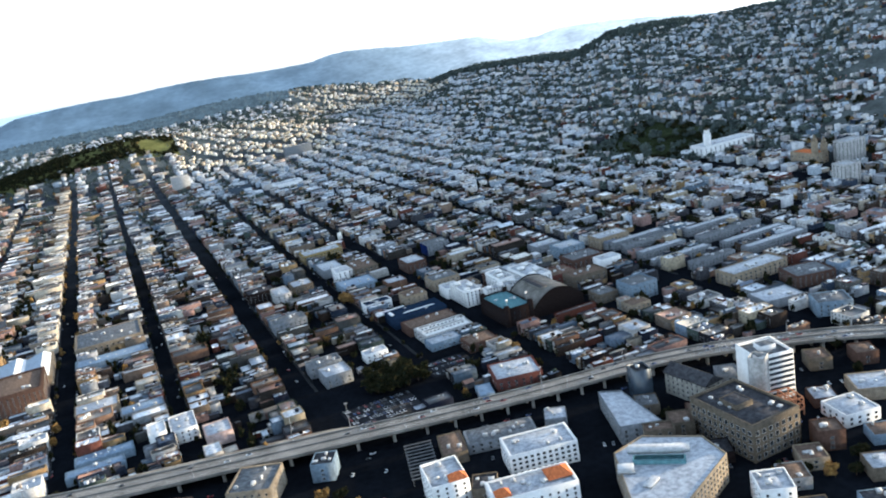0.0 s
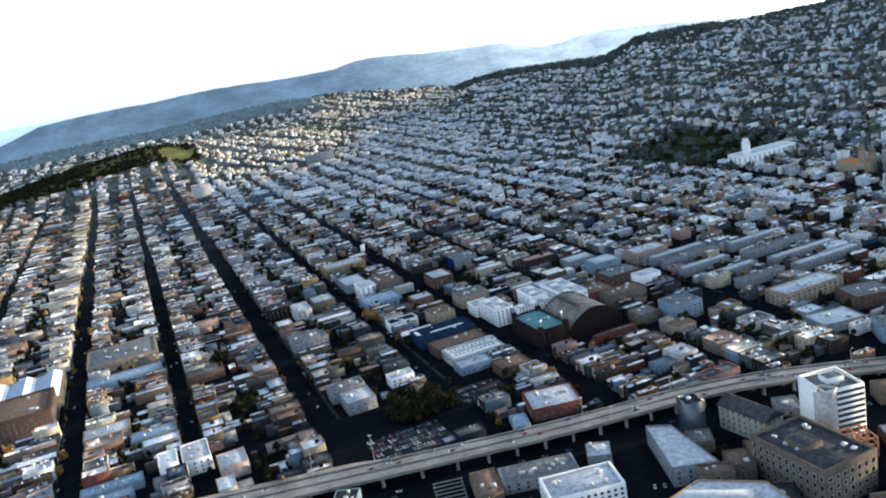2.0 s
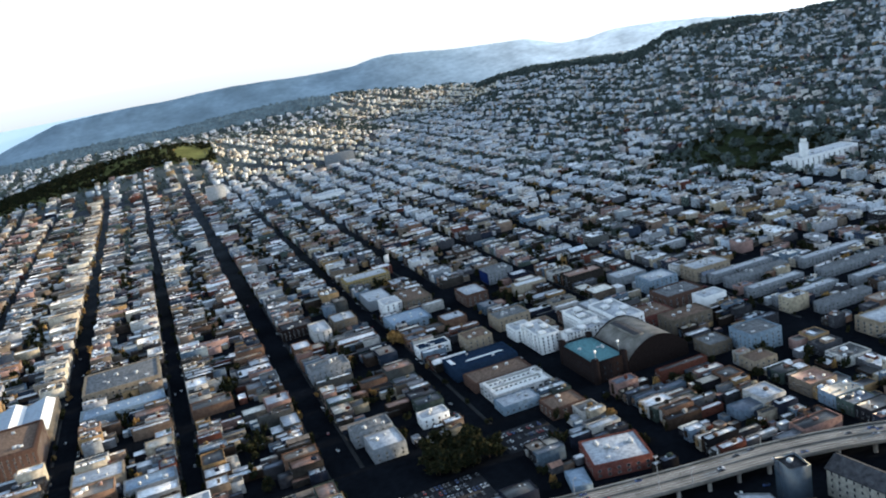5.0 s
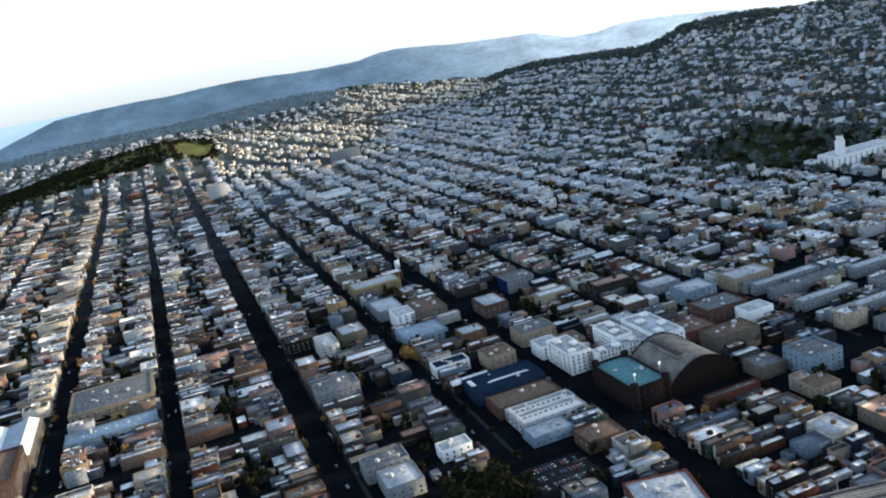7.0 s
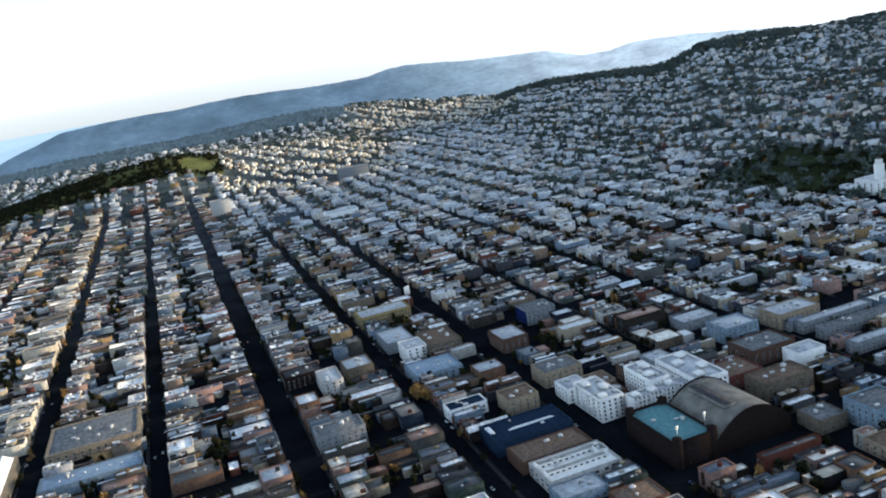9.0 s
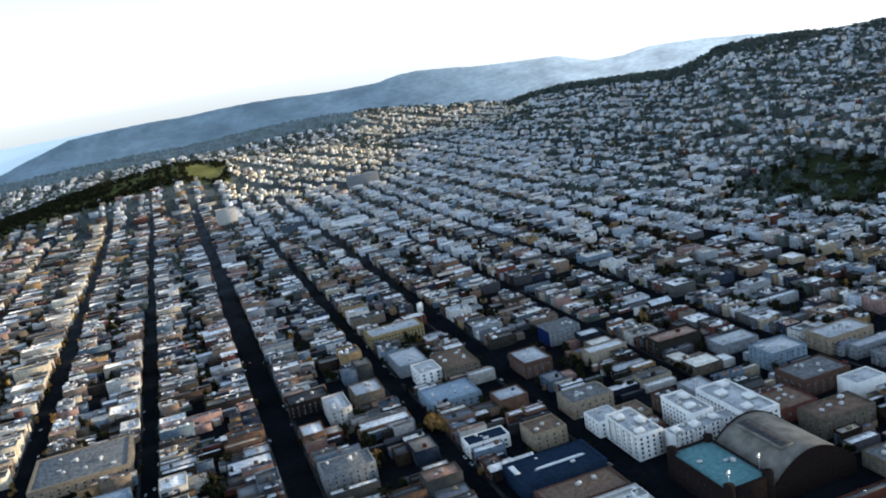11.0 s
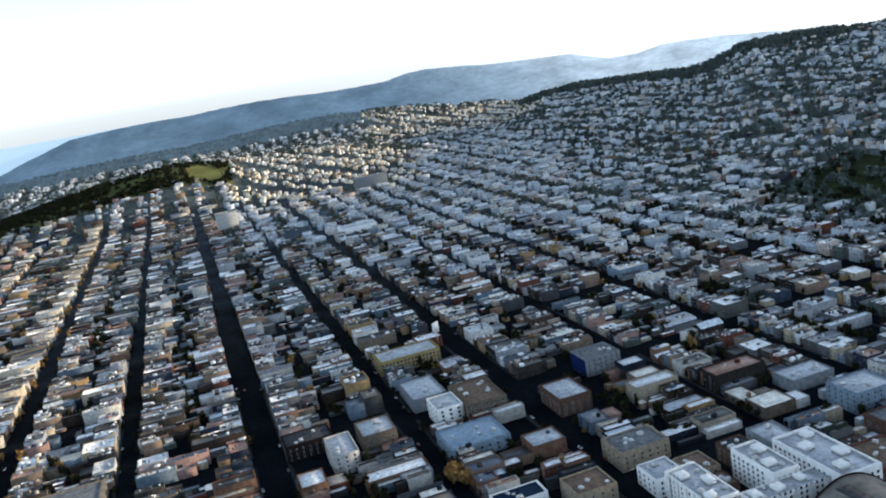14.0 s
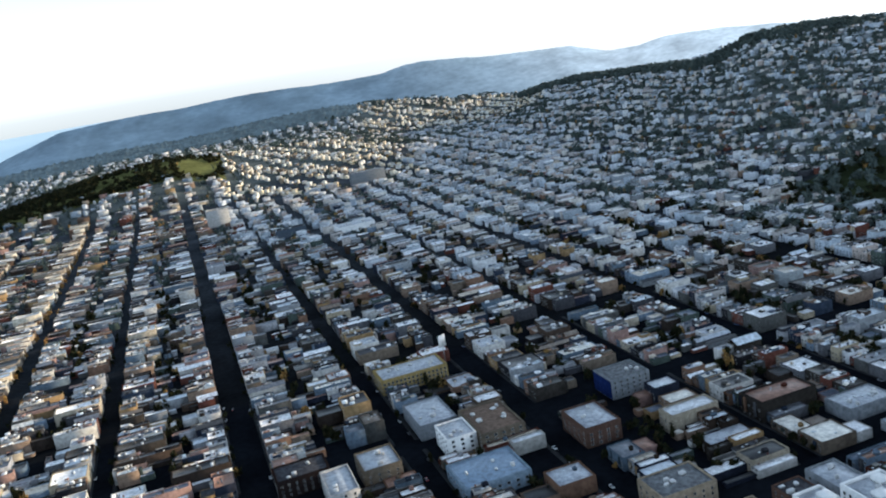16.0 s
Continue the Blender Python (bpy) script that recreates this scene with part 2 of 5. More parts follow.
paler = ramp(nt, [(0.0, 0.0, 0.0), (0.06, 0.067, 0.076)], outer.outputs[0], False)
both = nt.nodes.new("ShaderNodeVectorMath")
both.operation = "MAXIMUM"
nt.links.new(hazed_soil, both.inputs[0])
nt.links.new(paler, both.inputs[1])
hazed_soil = both.outputs[0]
nt.links.new(worn(nt, hazed_soil, 0.02, 0.45, 0.2), b.inputs["Base Color"])
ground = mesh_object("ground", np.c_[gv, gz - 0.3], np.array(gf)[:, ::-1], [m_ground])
tagged(ground, "dark grey asphalt and bare yards under the city, paled farther out as haze", "ground", kind="structure")

# far mountain and bay as a plain backdrop, aerial haze put in as glow
FAR = [(-12, -2.6), (-9.1, -2.45), (-8, -2.05), (-6.4, -1.6), (-5, -1.15), (-2.3, -0.96), (1.9, -0.96), (4, -0.85), (6.2, -0.82), (9.9, -0.96), (12.5, -1.02), (14.5, -0.98),
       (15.8, -0.72), (16.9, -0.63), (18, -0.72), (20.6, -1.02), (23.6, -1.15), (26.2, -1.24), (27.4, -1.6), (28.4, -1.93), (30.3, -1.9), (31.8, -1.62), (35.2, -1.65), (38, -1.9), (50, -3)]
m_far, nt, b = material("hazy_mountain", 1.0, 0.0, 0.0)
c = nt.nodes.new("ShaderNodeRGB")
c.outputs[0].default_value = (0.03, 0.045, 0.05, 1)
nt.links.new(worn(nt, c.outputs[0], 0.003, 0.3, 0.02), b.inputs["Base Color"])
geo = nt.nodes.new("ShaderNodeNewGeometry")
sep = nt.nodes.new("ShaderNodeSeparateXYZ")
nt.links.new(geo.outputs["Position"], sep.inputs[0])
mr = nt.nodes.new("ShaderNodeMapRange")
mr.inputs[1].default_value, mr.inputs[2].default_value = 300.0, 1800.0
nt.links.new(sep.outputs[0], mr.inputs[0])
# haze colour emitted by the slope, paler to the right towards the sun
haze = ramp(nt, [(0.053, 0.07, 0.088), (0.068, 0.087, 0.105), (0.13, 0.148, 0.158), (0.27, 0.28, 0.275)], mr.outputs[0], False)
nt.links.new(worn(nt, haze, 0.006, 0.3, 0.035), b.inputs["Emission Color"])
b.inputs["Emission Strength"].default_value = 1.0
fa = np.linspace(-12, 50, 249)
fe = np.interp(fa, *np.array(FAR).T) + 0.08
rng = np.random.default_rng(3)
fe = fe + np.convolve(rng.normal(0.0, 0.045, len(fa)), np.ones(7) / 7, "same")
fv, ff = [], []
for k, (d, f) in enumerate(((3900, 0.0), (4150, 0.45), (4350, 0.8), (4450, 1.0), (4460, 0.3))):
    for a, e in zip(fa, fe):
        z = (EYE[2] + 4450 * math.tan(radians(e))) * f
        fv.append((EYE[0] + d * math.sin(radians(a)), EYE[1] + d * math.cos(radians(a)), z - 5))
for k in range(4):
    for j in range(len(fa) - 1):
        ff.append((k * len(fa) + j, k * len(fa) + j + 1, (k + 1) * len(fa) + j + 1, (k + 1) * len(fa) + j))
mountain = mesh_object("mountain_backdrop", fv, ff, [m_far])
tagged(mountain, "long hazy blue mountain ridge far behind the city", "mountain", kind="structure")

# the wooded ridge before it, its haze put in as glow like the mountain's
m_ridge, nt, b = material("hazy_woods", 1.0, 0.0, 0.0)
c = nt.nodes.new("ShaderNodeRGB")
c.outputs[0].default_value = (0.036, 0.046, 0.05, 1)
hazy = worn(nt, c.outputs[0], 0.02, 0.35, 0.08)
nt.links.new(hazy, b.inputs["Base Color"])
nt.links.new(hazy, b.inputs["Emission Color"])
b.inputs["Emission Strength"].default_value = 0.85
wa = np.linspace(-20, 13.4, 669)
n = len(wa)
wv = []
for d in (3840, 3850, 3880, 3910, 3940, 3970, 4000, 4040, 4080, 4100, 4110):
    wx, wy = EYE[0] + d * np.sin(np.radians(wa)), EYE[1] + d * np.cos(np.radians(wa))
    canopy = 11 + np.convolve(rng.normal(0.0, 5.0, n), np.ones(3) / 3, "same") - 14 * np.clip((wa - 11) / 2.4, 0, 1)
    wv += list(zip(wx, wy, height(wx, wy) + (canopy if 3845 < d < 4105 else -2)))
wf = [(r * n + j, r * n + j + 1, (r + 1) * n + j + 1, (r + 1) * n + j) for r in range(10) for j in range(n - 1)]
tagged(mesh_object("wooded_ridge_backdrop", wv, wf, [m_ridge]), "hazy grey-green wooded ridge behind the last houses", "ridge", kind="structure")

# ================= streets and houses =================
STREETS_X = [-1480, -1385, -1290, -1195, -1100, -1005, -910, -815, -720, -625, -528, -402, -303, -198, -91, 2, 108, 207, 301, 396, 491, 590, 685, 780] + [780 + 95 * i for i in range(1, 22)]
WIDE = {-198: 13, -402: 12, 2: 12, 207: 12, 396: 12, 590: 16, 780: 12, -625: 11}
STREETS_Y = [-15 + 179 * k for k in range(-3, 25)]
MASTS = [(-185, -116, -0.3, 30), (-226, -88, -0.3, 30), (-42, -172, 10, 22)]
KEEP_OUT = []                        # footprints of the buildings that are built singly: x0, x1, y0, y1


def blocked(x, y, dx, dy):
    return any(x + dx > a and x - dx < b and y + dy > c and y - dy < d for a, b, c, d in KEEP_OUT)


def open_land(x, y):
    """The park and the bare hilltop: no houses."""
    az, r = polar(x, y)
    if 560 < x < 770 and 470 < y < 760:
        return True
    if -16 < az < 3.8 and 2540 < r < 2950 and r > 2570 + 40 * math.sin(az * 1.3):
        return True
    return r > 3830 and az < 12.4 or r > 4180

def make_lots():
    """All house lots: x, y, width along x, depth along y, height, whether it faces -x or +x, distance."""
    rnd = random.Random(11)
    lots, yards, sheds = [], [], []
    for x0, x1 in zip(STREETS_X[:-1], STREETS_X[1:]):
        a, b = x0 + WIDE.get(x0, 9), x1 - WIDE.get(x1, 9)
        for y0, y1 in zip(STREETS_Y[:-1], STREETS_Y[1:]):
            mid = polar((x0 + x1) / 2, (y0 + y1) / 2)
            if not (-34 if mid[1] < 1100 else -17) < float(mid[0]) < (80 if mid[1] < 1300 else 56) or float(mid[1]) > 4300:
                continue
            c, d = y0 + 9, y1 - 9
            tall = rnd.uniform(7.0, 9.8)
            half = (b - a) / 2
            far = mid[1] > 1400
            # where the back gardens of the two sides meet wanders along the block
            bends = [rnd.uniform(-0.3, 0.3) for _ in range(14)]
            for side in (-1, 1):
                y = c
                while y < d - 5:
                    n = rnd.choice((1, 1, 1, 1, 1, 1, 1, 2, 2, 3)) if mid[1] < 2400 else rnd.choice((1, 1, 2, 2, 3))
                    w = min(7.6 * n * rnd.uniform(0.85, 1.08), d - y)
                    room = half * (1 - side * bends[int((y - c) / 13) % 14])
                    deep = room * (rnd.uniform(0.5, 1.0) if n == 1 else rnd.uniform(0.72, 1.0))
                    tallness = tall + rnd.uniform(-3.2, 3.4) + (rnd.uniform(-1, 4) if n > 1 else 0)
                    set_back = rnd.choice((-4, -3, -2, 0, 1.5, 3.0)) if far else (rnd.choice((0, 0, 0.5, 1.5, 3.0)) if n == 1 else 0)
                    cx = a + set_back + deep / 2 if side < 0 else b - set_back - deep / 2
                    cy = y + w / 2
                    y += w
                    if rnd.random() < 0.045 or open_land(cx, cy) or blocked(cx, cy, deep / 2, w / 2):
                        continue
                    lots.append((cx, cy, deep, w - 0.25, tallness, side, float(polar(cx, cy)[1])))
                    back = room - deep - 5
                    if back > 4 and rnd.random() < 0.5 and mid[1] < 2200:
                        # a shed or cottage at the end of the garden
                        sx = min(back, rnd.uniform(4, 9))
                        bx = a + room - sx / 2 - 0.3 if side < 0 else b - room + sx / 2 + 0.3
                        sheds.append((bx, cy, sx, w * rnd.uniform(0.5, 0.95), rnd.uniform(3, 6.5)))
            if mid[1] < 3600:
                for _ in range(rnd.randrange(8, 20) + (8 if x0 > 150 else 0)):
                    tx, ty = (a + b) / 2 + rnd.uniform(-12, 12), rnd.uniform(c + 5, d - 5)
                    if not open_land(tx, ty) and not blocked(tx, ty, 2, 2):
                        yards.append((tx, ty, rnd.uniform(4.0, 8.5), rnd.uniform(6, 12)))
                for k in range(rnd.randrange(0, 20)):
                    tx, ty = (a - 2 if rnd.random() < 0.5 else b + 2), rnd.uniform(c, d)
                    if not blocked(tx, ty, 2, 2):
                        yards.append((tx, ty, rnd.uniform(2.5, 5), rnd.uniform(4, 8)))
    return lots, yards, sheds


# freeway: centre line and half width
FREEWAY = [(-700, 20, 12.5), (-520, -38, 12.5), (-383, -82, 12), (-282, -108, 12), (-215, -125, 12), (-140, -144, 11), (-80, -158, 10.5), (-22, -169, 10.5), (34, -178, 10.5), (95, -196, 10.5), (152, -224, 10.5), (212, -263, 10.5), (300, -345, 10.5), (420, -480, 10.5)]
DECK = 10.0


def freeway_at(u):
    """Smooth point along the freeway's centre line and its half width."""
    p = np.array(FREEWAY, float)
    i = min(int(u), len(p) - 2)
    f = u - i
    a, b, c, d = p[max(i - 1, 0)], p[i], p[i + 1], p[min(i + 2, len(p) - 1)]
    return 0.5 * (2 * b + (c - a) * f + (2 * a - 5 * b + 4 * c - d) * f * f + (3 * b - a - 3 * c + d) * f ** 3)


way = np.array([freeway_at(u) for u in np.linspace(0, len(FREEWAY) - 1, 111)])


def near_freeway(x, y, margin):
    d = np.hypot(way[:, 0] - x, way[:, 1] - y)
    k = int(d.argmin())
    t = way[min(k + 1, len(way) - 1), :2] - way[max(k - 1, 0), :2]
    return d[k] < way[k, 2] + margin or t[0] * (y - way[k, 1]) - t[1] * (x - way[k, 0]) < 0


def along(offset_a, offset_b, z_a, z_b, name, mat, parent, thick=0.0):
    """A strip along the freeway between two side offsets."""
    t = np.gradient(way[:, :2], axis=0)
    t /= np.linalg.norm(t, axis=1)[:, None]
    n = np.c_[-t[:, 1], t[:, 0]]
    pa = np.c_[way[:, :2] + n * np.array(offset_a)[..., None], np.full(len(way), z_a)]
    pb = np.c_[way[:, :2] + n * np.array(offset_b)[..., None], np.full(len(way), z_b)]
    m = len(way)
    v = np.concatenate([pa, pb, pa - (0, 0, thick), pb - (0, 0, thick)])
    f = []
    for i in range(m - 1):
        f.append((i, i + 1, m + i + 1, m + i))
        if thick:
            f += [(2 * m + i, 2 * m + i + 1, i + 1, i), (m + i, m + i + 1, 3 * m + i + 1, 3 * m + i), (2 * m + i, 3 * m + i, 3 * m + i + 1, 2 * m + i + 1)]
    return mesh_object(name, v, np.array(f)[:, ::-1], [mat], parent=parent)


freeway = tagged(new("freeway"), "elevated concrete freeway on columns crossing the city", "freeway", kind="structure")
w = way[:, 2]
along(-w, w, DECK, DECK, "deck", m_concrete, freeway, 1.8)
for s in (-1, 1):
    along(s * w - 0.35, s * w + 0.35, DECK + 1.1, DECK + 1.1, "barrier", m_concrete, freeway, 1.3)
along(-0.4 + 0 * w, 0.4 + 0 * w, DECK + 1.0, DECK + 1.0, "barrier", m_concrete, freeway, 1.0)
for s in (-1, 1):
    along(s * (w * 0.09), s * w * 0.86, DECK + 0.02, DECK + 0.02, "carriageway", m_lane, freeway)
    # dark strip along each edge paints the barrier's shadow on the deck
    along(s * w * 0.88, s * w * 0.96, DECK + 0.03, DECK + 0.03, "shoulder", m_deck_shade, freeway)
    for q in (0.35, 0.6):
        along(s * w * q - 0.09, s * w * q + 0.09, DECK + 0.04, DECK + 0.04, "lane_line", m_white, freeway)
# dark strip for the shaded slit between the carriageways
along(-w * 0.07, w * 0.07, DECK + 0.03, DECK + 0.03, "median", m_deck_shade, freeway)
# an exit ramp joins from the far side where the deck is widest
near_part = soft((-150 - way[:, 0]) / 60) * soft((way[:, 0] + 420) / 60)
along(w + 0.5, w + 0.5 + 9.5 * near_part, DECK - 1.6, DECK - 1.6, "ramp", m_lane, freeway, 1.2)
for k in range(4, len(way) - 4, 3):
    for s in (-0.55, 0.55):
        v, f, i = stamp(BOX_V, BOX_F, BOX_I, [(way[k, 0], way[k, 1] + s * way[k, 2], -0.3, 2.2, 2.2, DECK - 1.3, -0.4)])
        mesh_object("column", v, f, [m_concrete], parent=freeway)


# ================= buildings that are known one by one =================
def part(name, v, f, mats, parent, index=None, label=""):
    ob = mesh_object(name, v, f, mats, index, parent)
    return tagged(ob, label) if label else ob


def boxes(name, rows, mats, parent, index=BOX_I, label=""):
    v, f, i = stamp(BOX_V, BOX_F, index, [r if len(r) == 7 else (*r, 0.0) for r in rows])
    return part(name, v, f, mats, parent, i, label)


# ================= shared unit meshes =================
def unit(name, v, f, mats, index=None):
    ob = mesh_object(name, v, f, mats, index)
    me = ob.data
    bpy.data.objects.remove(ob)
    return me


def cut(v, f):
    """Triangles or quads with a doubled corner, as plain lists for from_pydata."""
    return v, [tuple(dict.fromkeys(q)) for q in f]


def unit_any(name, v, f, mats, index=None):
    me = bpy.data.meshes.new(name)
    me.from_pydata(v, [], cut(v, f)[1])
    for m in mats:
        me.materials.append(m)
    if index is not None:
        me.polygons.foreach_set("material_index", np.asarray(index, np.int32))
    me.update()
    return me


CLOSED_F = BOX_F + [(3, 2, 1, 0)]


def walls_mesh(mat):
    return unit("wall", FLAT_V, FLAT_F[:-1], [mat])


def roof_mesh(mat):
    return unit("roof", [(x * 0.935, y * 0.935, z) for z in (0.88, 0.945) for x, y in SQ], CLOSED_F, [mat])


U_WALL, U_ROOF = walls_mesh(m_wall_one), roof_mesh(m_roof_one)
U_GWALL = unit_any("wall", GABLE_V[:10], GABLE_F[:6], [m_wall_one])
U_GROOF = unit_any("roof", [(x * 1.04, y * 1.1, 0.765) for x, y in SQ] + [(-0.52, 0, 1.02), (0.52, 0, 1.02)] + [(x * 1.04, y * 1.1, 0.73) for x, y in SQ],
                   [(0, 1, 5, 4), (2, 3, 4, 5), (1, 2, 5), (3, 0, 4), (6, 7, 1, 0), (7, 8, 2, 1), (8, 9, 3, 2), (9, 6, 0, 3)], [m_roof_one])
U_BOX = unit("box", BOX_V, CLOSED_F, [m_wall_one])
U_BAND = unit("window_band", BOX_V, CLOSED_F, [plain("tinted_band_glass", (0.04, 0.05, 0.06), 0.2, amount=0.2)])
U_UNIT = unit("roof_unit", BOX_V, CLOSED_F, [plain("painted_sheet_metal", (0.5, 0.5, 0.49), 0.5, amount=0.3)])
U_SKYLIGHT = unit("skylight", [(x, y, 0) for x, y in SQ] + [(x * 0.75, y * 0.75, 1) for x, y in SQ], CLOSED_F,
                  [plain("skylight_glass", (0.55, 0.58, 0.6), 0.25, amount=0.15)])
# a window: a pale frame proud of the wall with a dark pane set back in it; outward is -y
WIN_V = [(-0.5, 0, 0), (0.5, 0, 0), (0.5, 0, 1), (-0.5, 0, 1), (-0.5, -0.07, 0), (0.5, -0.07, 0), (0.5, -0.07, 1), (-0.5, -0.07, 1),
         (-0.42, -0.07, 0.07), (0.42, -0.07, 0.07), (0.42, -0.07, 0.93), (-0.42, -0.07, 0.93), (-0.42, -0.02, 0.07), (0.42, -0.02, 0.07), (0.42, -0.02, 0.93), (-0.42, -0.02, 0.93)]
WIN_F = [(0, 1, 5, 4), (1, 2, 6, 5), (2, 3, 7, 6), (3, 0, 4, 7)] + [(4 + i, 4 + (i + 1) % 4, 8 + (i + 1) % 4, 8 + i) for i in range(4)] + \
        [(8 + i, 8 + (i + 1) % 4, 12 + (i + 1) % 4, 12 + i) for i in range(4)] + [(12, 13, 14, 15)]
WIN_I = [0] * 12 + [1]
m_trim = plain("window_trim", (0.34, 0.33, 0.31), 0.6, amount=0.2)
U_WINDOW = unit("window", WIN_V, WIN_F, [m_trim, m_glass], WIN_I)
m_cream = plain("cream_stucco", (0.27, 0.22, 0.155), 0.85)
m_tan = plain("tan_stone", (0.13, 0.108, 0.08), 0.85)
m_grey = plain("grey_stucco", (0.19, 0.2, 0.21), 0.85)
m_paleblue = plain("pale_blue_stucco", (0.18, 0.23, 0.28), 0.8)
m_brown = plain("brown_brick", (0.09, 0.056, 0.042), 0.9, scale=0.5, fine=4)
m_darkbrick = plain("dark_clinker_brick", (0.02, 0.015, 0.014), 0.9, scale=0.5, fine=4)
m_bluegrey = plain("blue_grey_metal", (0.018, 0.03, 0.055), 0.6, amount=0.3)
m_darkglass = plain("dark_curtain_wall", (0.04, 0.055, 0.075), 0.25, amount=0.2)
m_silver = plain("silver_roof_coating", (0.4, 0.42, 0.45), 0.45, amount=0.45)
m_greyroof = plain("grey_gravel_roof", (0.18, 0.185, 0.19), 0.7, amount=0.5)
m_darkroof = plain("black_tar_roof", (0.07, 0.07, 0.075), 0.8, amount=0.5)
m_brownroof = plain("brown_gravel_roof", (0.17, 0.125, 0.095), 0.9, amount=0.4)
m_blueroof = plain("blue_grey_roof_sheet", (0.2, 0.27, 0.36), 0.45, amount=0.4)
m_teal = plain("teal_court_coating", (0.13, 0.24, 0.26), 0.8, amount=0.3)
m_tile = plain("red_clay_roof_tiles", (0.5, 0.16, 0.06), 0.8, scale=0.6, fine=5)
m_yellow = plain("yellow_ochre_stucco", (0.28, 0.21, 0.085), 0.8)
m_bluewall = plain("bright_blue_paint", (0.012, 0.02, 0.075), 0.6)
m_hazy = plain("pale_concrete_panels", (0.42, 0.41, 0.39), 0.8)
m_pink = plain("pink_stucco", (0.45, 0.34, 0.3), 0.8)
m_steel = plain("galvanised_steel", (0.4, 0.4, 0.4), 0.45, 0.6, amount=0.2)
_walls, _roofs = {}, {}


def wall_of(m):
    if m not in _walls:
        _walls[m] = walls_mesh(m)
    return _walls[m]


def roof_of(m):
    if m not in _roofs:
        _roofs[m] = roof_mesh(m)
    return _roofs[m]



def child(name, me, parent, x, y, z, sx=1.0, sy=1.0, sz=1.0, turn=0.0, label=""):
    ob = new(name, me)
    ob.parent = parent
    ob.location, ob.scale, ob.rotation_euler = (x, y, z), (sx, sy, sz), (0, 0, turn)
    return tagged(ob, label) if label else ob


def sides_in_view(x, turn):
    """Outward directions of a building's walls that the camera's way passes: -y always, -x or +x by its place."""
    return ("n", "e") if x > -240 else ("n", "w")


def window_rows(parent, x0, x1, y, z0, floors, pitch, w, h, turn, storey=3.4, along_y=False):
    n = max(1, int((x1 - x0 - 1.0) / pitch))
    for i in range(n):
        u = x0 + (x1 - x0) * (i + 0.5) / n
        for k in range(floors):
            if along_y:
                child("window", U_WINDOW, parent, y, u, z0 + storey * k, w, 1, h, turn)
            else:
                child("window", U_WINDOW, parent, u, y, z0 + storey * k, w, 1, h, turn)


rb = random.Random(21)


def building(label, cx, cy, sx, sy, h, turn=0.0, wall=m_grey, roof=m_greyroof, win=None, units=2, lights=0, name="building", category="building", z0=0.0, storey=3.4, group="", penthouse=None, sides="ne"):
    """A flat-roofed building: walls with a parapet, roof, windows on the sides that are passed, things on the roof. win: pitch, width, height."""
    ob = tagged(new(name), label, category, group)
    ob.location, ob.rotation_euler = (cx, cy, z0 - 0.3), (0, 0, radians(turn))
    child("wall", wall_of(wall), ob, 0, 0, 0, sx, sy, h + 0.3)
    child("roof", roof_of(roof), ob, 0, 0, 0, sx, sy, h + 0.3)
    if win:
        pitch, w, wh = win
        floors = max(1, int((h - 1.2) / storey))
        zz = 1.5
        window_rows(ob, -sx / 2 + 0.6, sx / 2 - 0.6, -sy / 2, zz, floors, pitch, w, wh, 0.0, storey)
        if sides == "n":
            pass
        elif "e" in sides_in_view(cx, turn):
            window_rows(ob, -sy / 2 + 0.6, sy / 2 - 0.6, -sx / 2, zz, floors, pitch, w, wh, -math.pi / 2, storey, True)
        else:
            window_rows(ob, -sy / 2 + 0.6, sy / 2 - 0.6, sx / 2, zz, floors, pitch, w, wh, math.pi / 2, storey, True)
    top = (h + 0.3) * 0.94
    for _ in range(units):
        child("roof_unit", U_UNIT, ob, rb.uniform(-0.34, 0.34) * sx, rb.uniform(-0.34, 0.34) * sy, top, rb.uniform(1.2, 4.0), rb.uniform(1.2, 3.5), rb.uniform(0.9, 2.6), rb.choice((0, 0, 0.3)))
    for k in range(lights):
        child("skylight", U_SKYLIGHT, ob, (-0.36 + 0.72 * (k + 0.5) / lights) * sx, rb.uniform(-0.1, 0.1) * sy, top, 1.8, 2.6, 0.7)
    if penthouse:
        px, py, pw, pd, ph = penthouse
        ph_ob = child("penthouse", wall_of(wall), ob, px, py, top, pw, pd, ph)
        child("roof", roof_of(roof), ph_ob, 0, 0, 0)
    m = max(sx, sy) * 0.5
    c, s = abs(math.cos(radians(turn))), abs(math.sin(radians(turn)))
    ex, ey = (sx * c + sy * s) / 2, (sx * s + sy * c) / 2
    KEEP_OUT.append((cx - ex + 0.5, cx + ex - 0.5, cy - ey + 0.5, cy + ey - 0.5))
    return ob


# ---- the armory: flat front block with a teal court, barrel-vaulted drill hall behind ----
armory = building("dark brick armory with a barrel-vaulted hall and teal roof court", 29.5, 27.5, 31, 59, 18, 0, m_darkbrick, m_teal, (5.2, 1.2, 2.6), 3, 0, "armory", "armory", storey=5.0)
A = (29.5, 27.5, -0.3)
U_DARK_WINDOW = unit("window", WIN_V, WIN_F, [m_darkbrick, m_glass], WIN_I)
for o in armory.children:
    if o.data == U_WINDOW:
        o.data = U_DARK_WINDOW
vn = 28
arch = [(46 + 58 * i / vn, 9 + 16 * math.sin(math.pi * i / vn) ** 0.8) for i in range(vn + 1)]
vv = [(x - A[0], y - A[1], z - A[2]) for y in (-1.2, 57.2) for x, z in arch]
vv += [(x, y, z - 0.6) for x, y, z in vv]
n1 = vn + 1
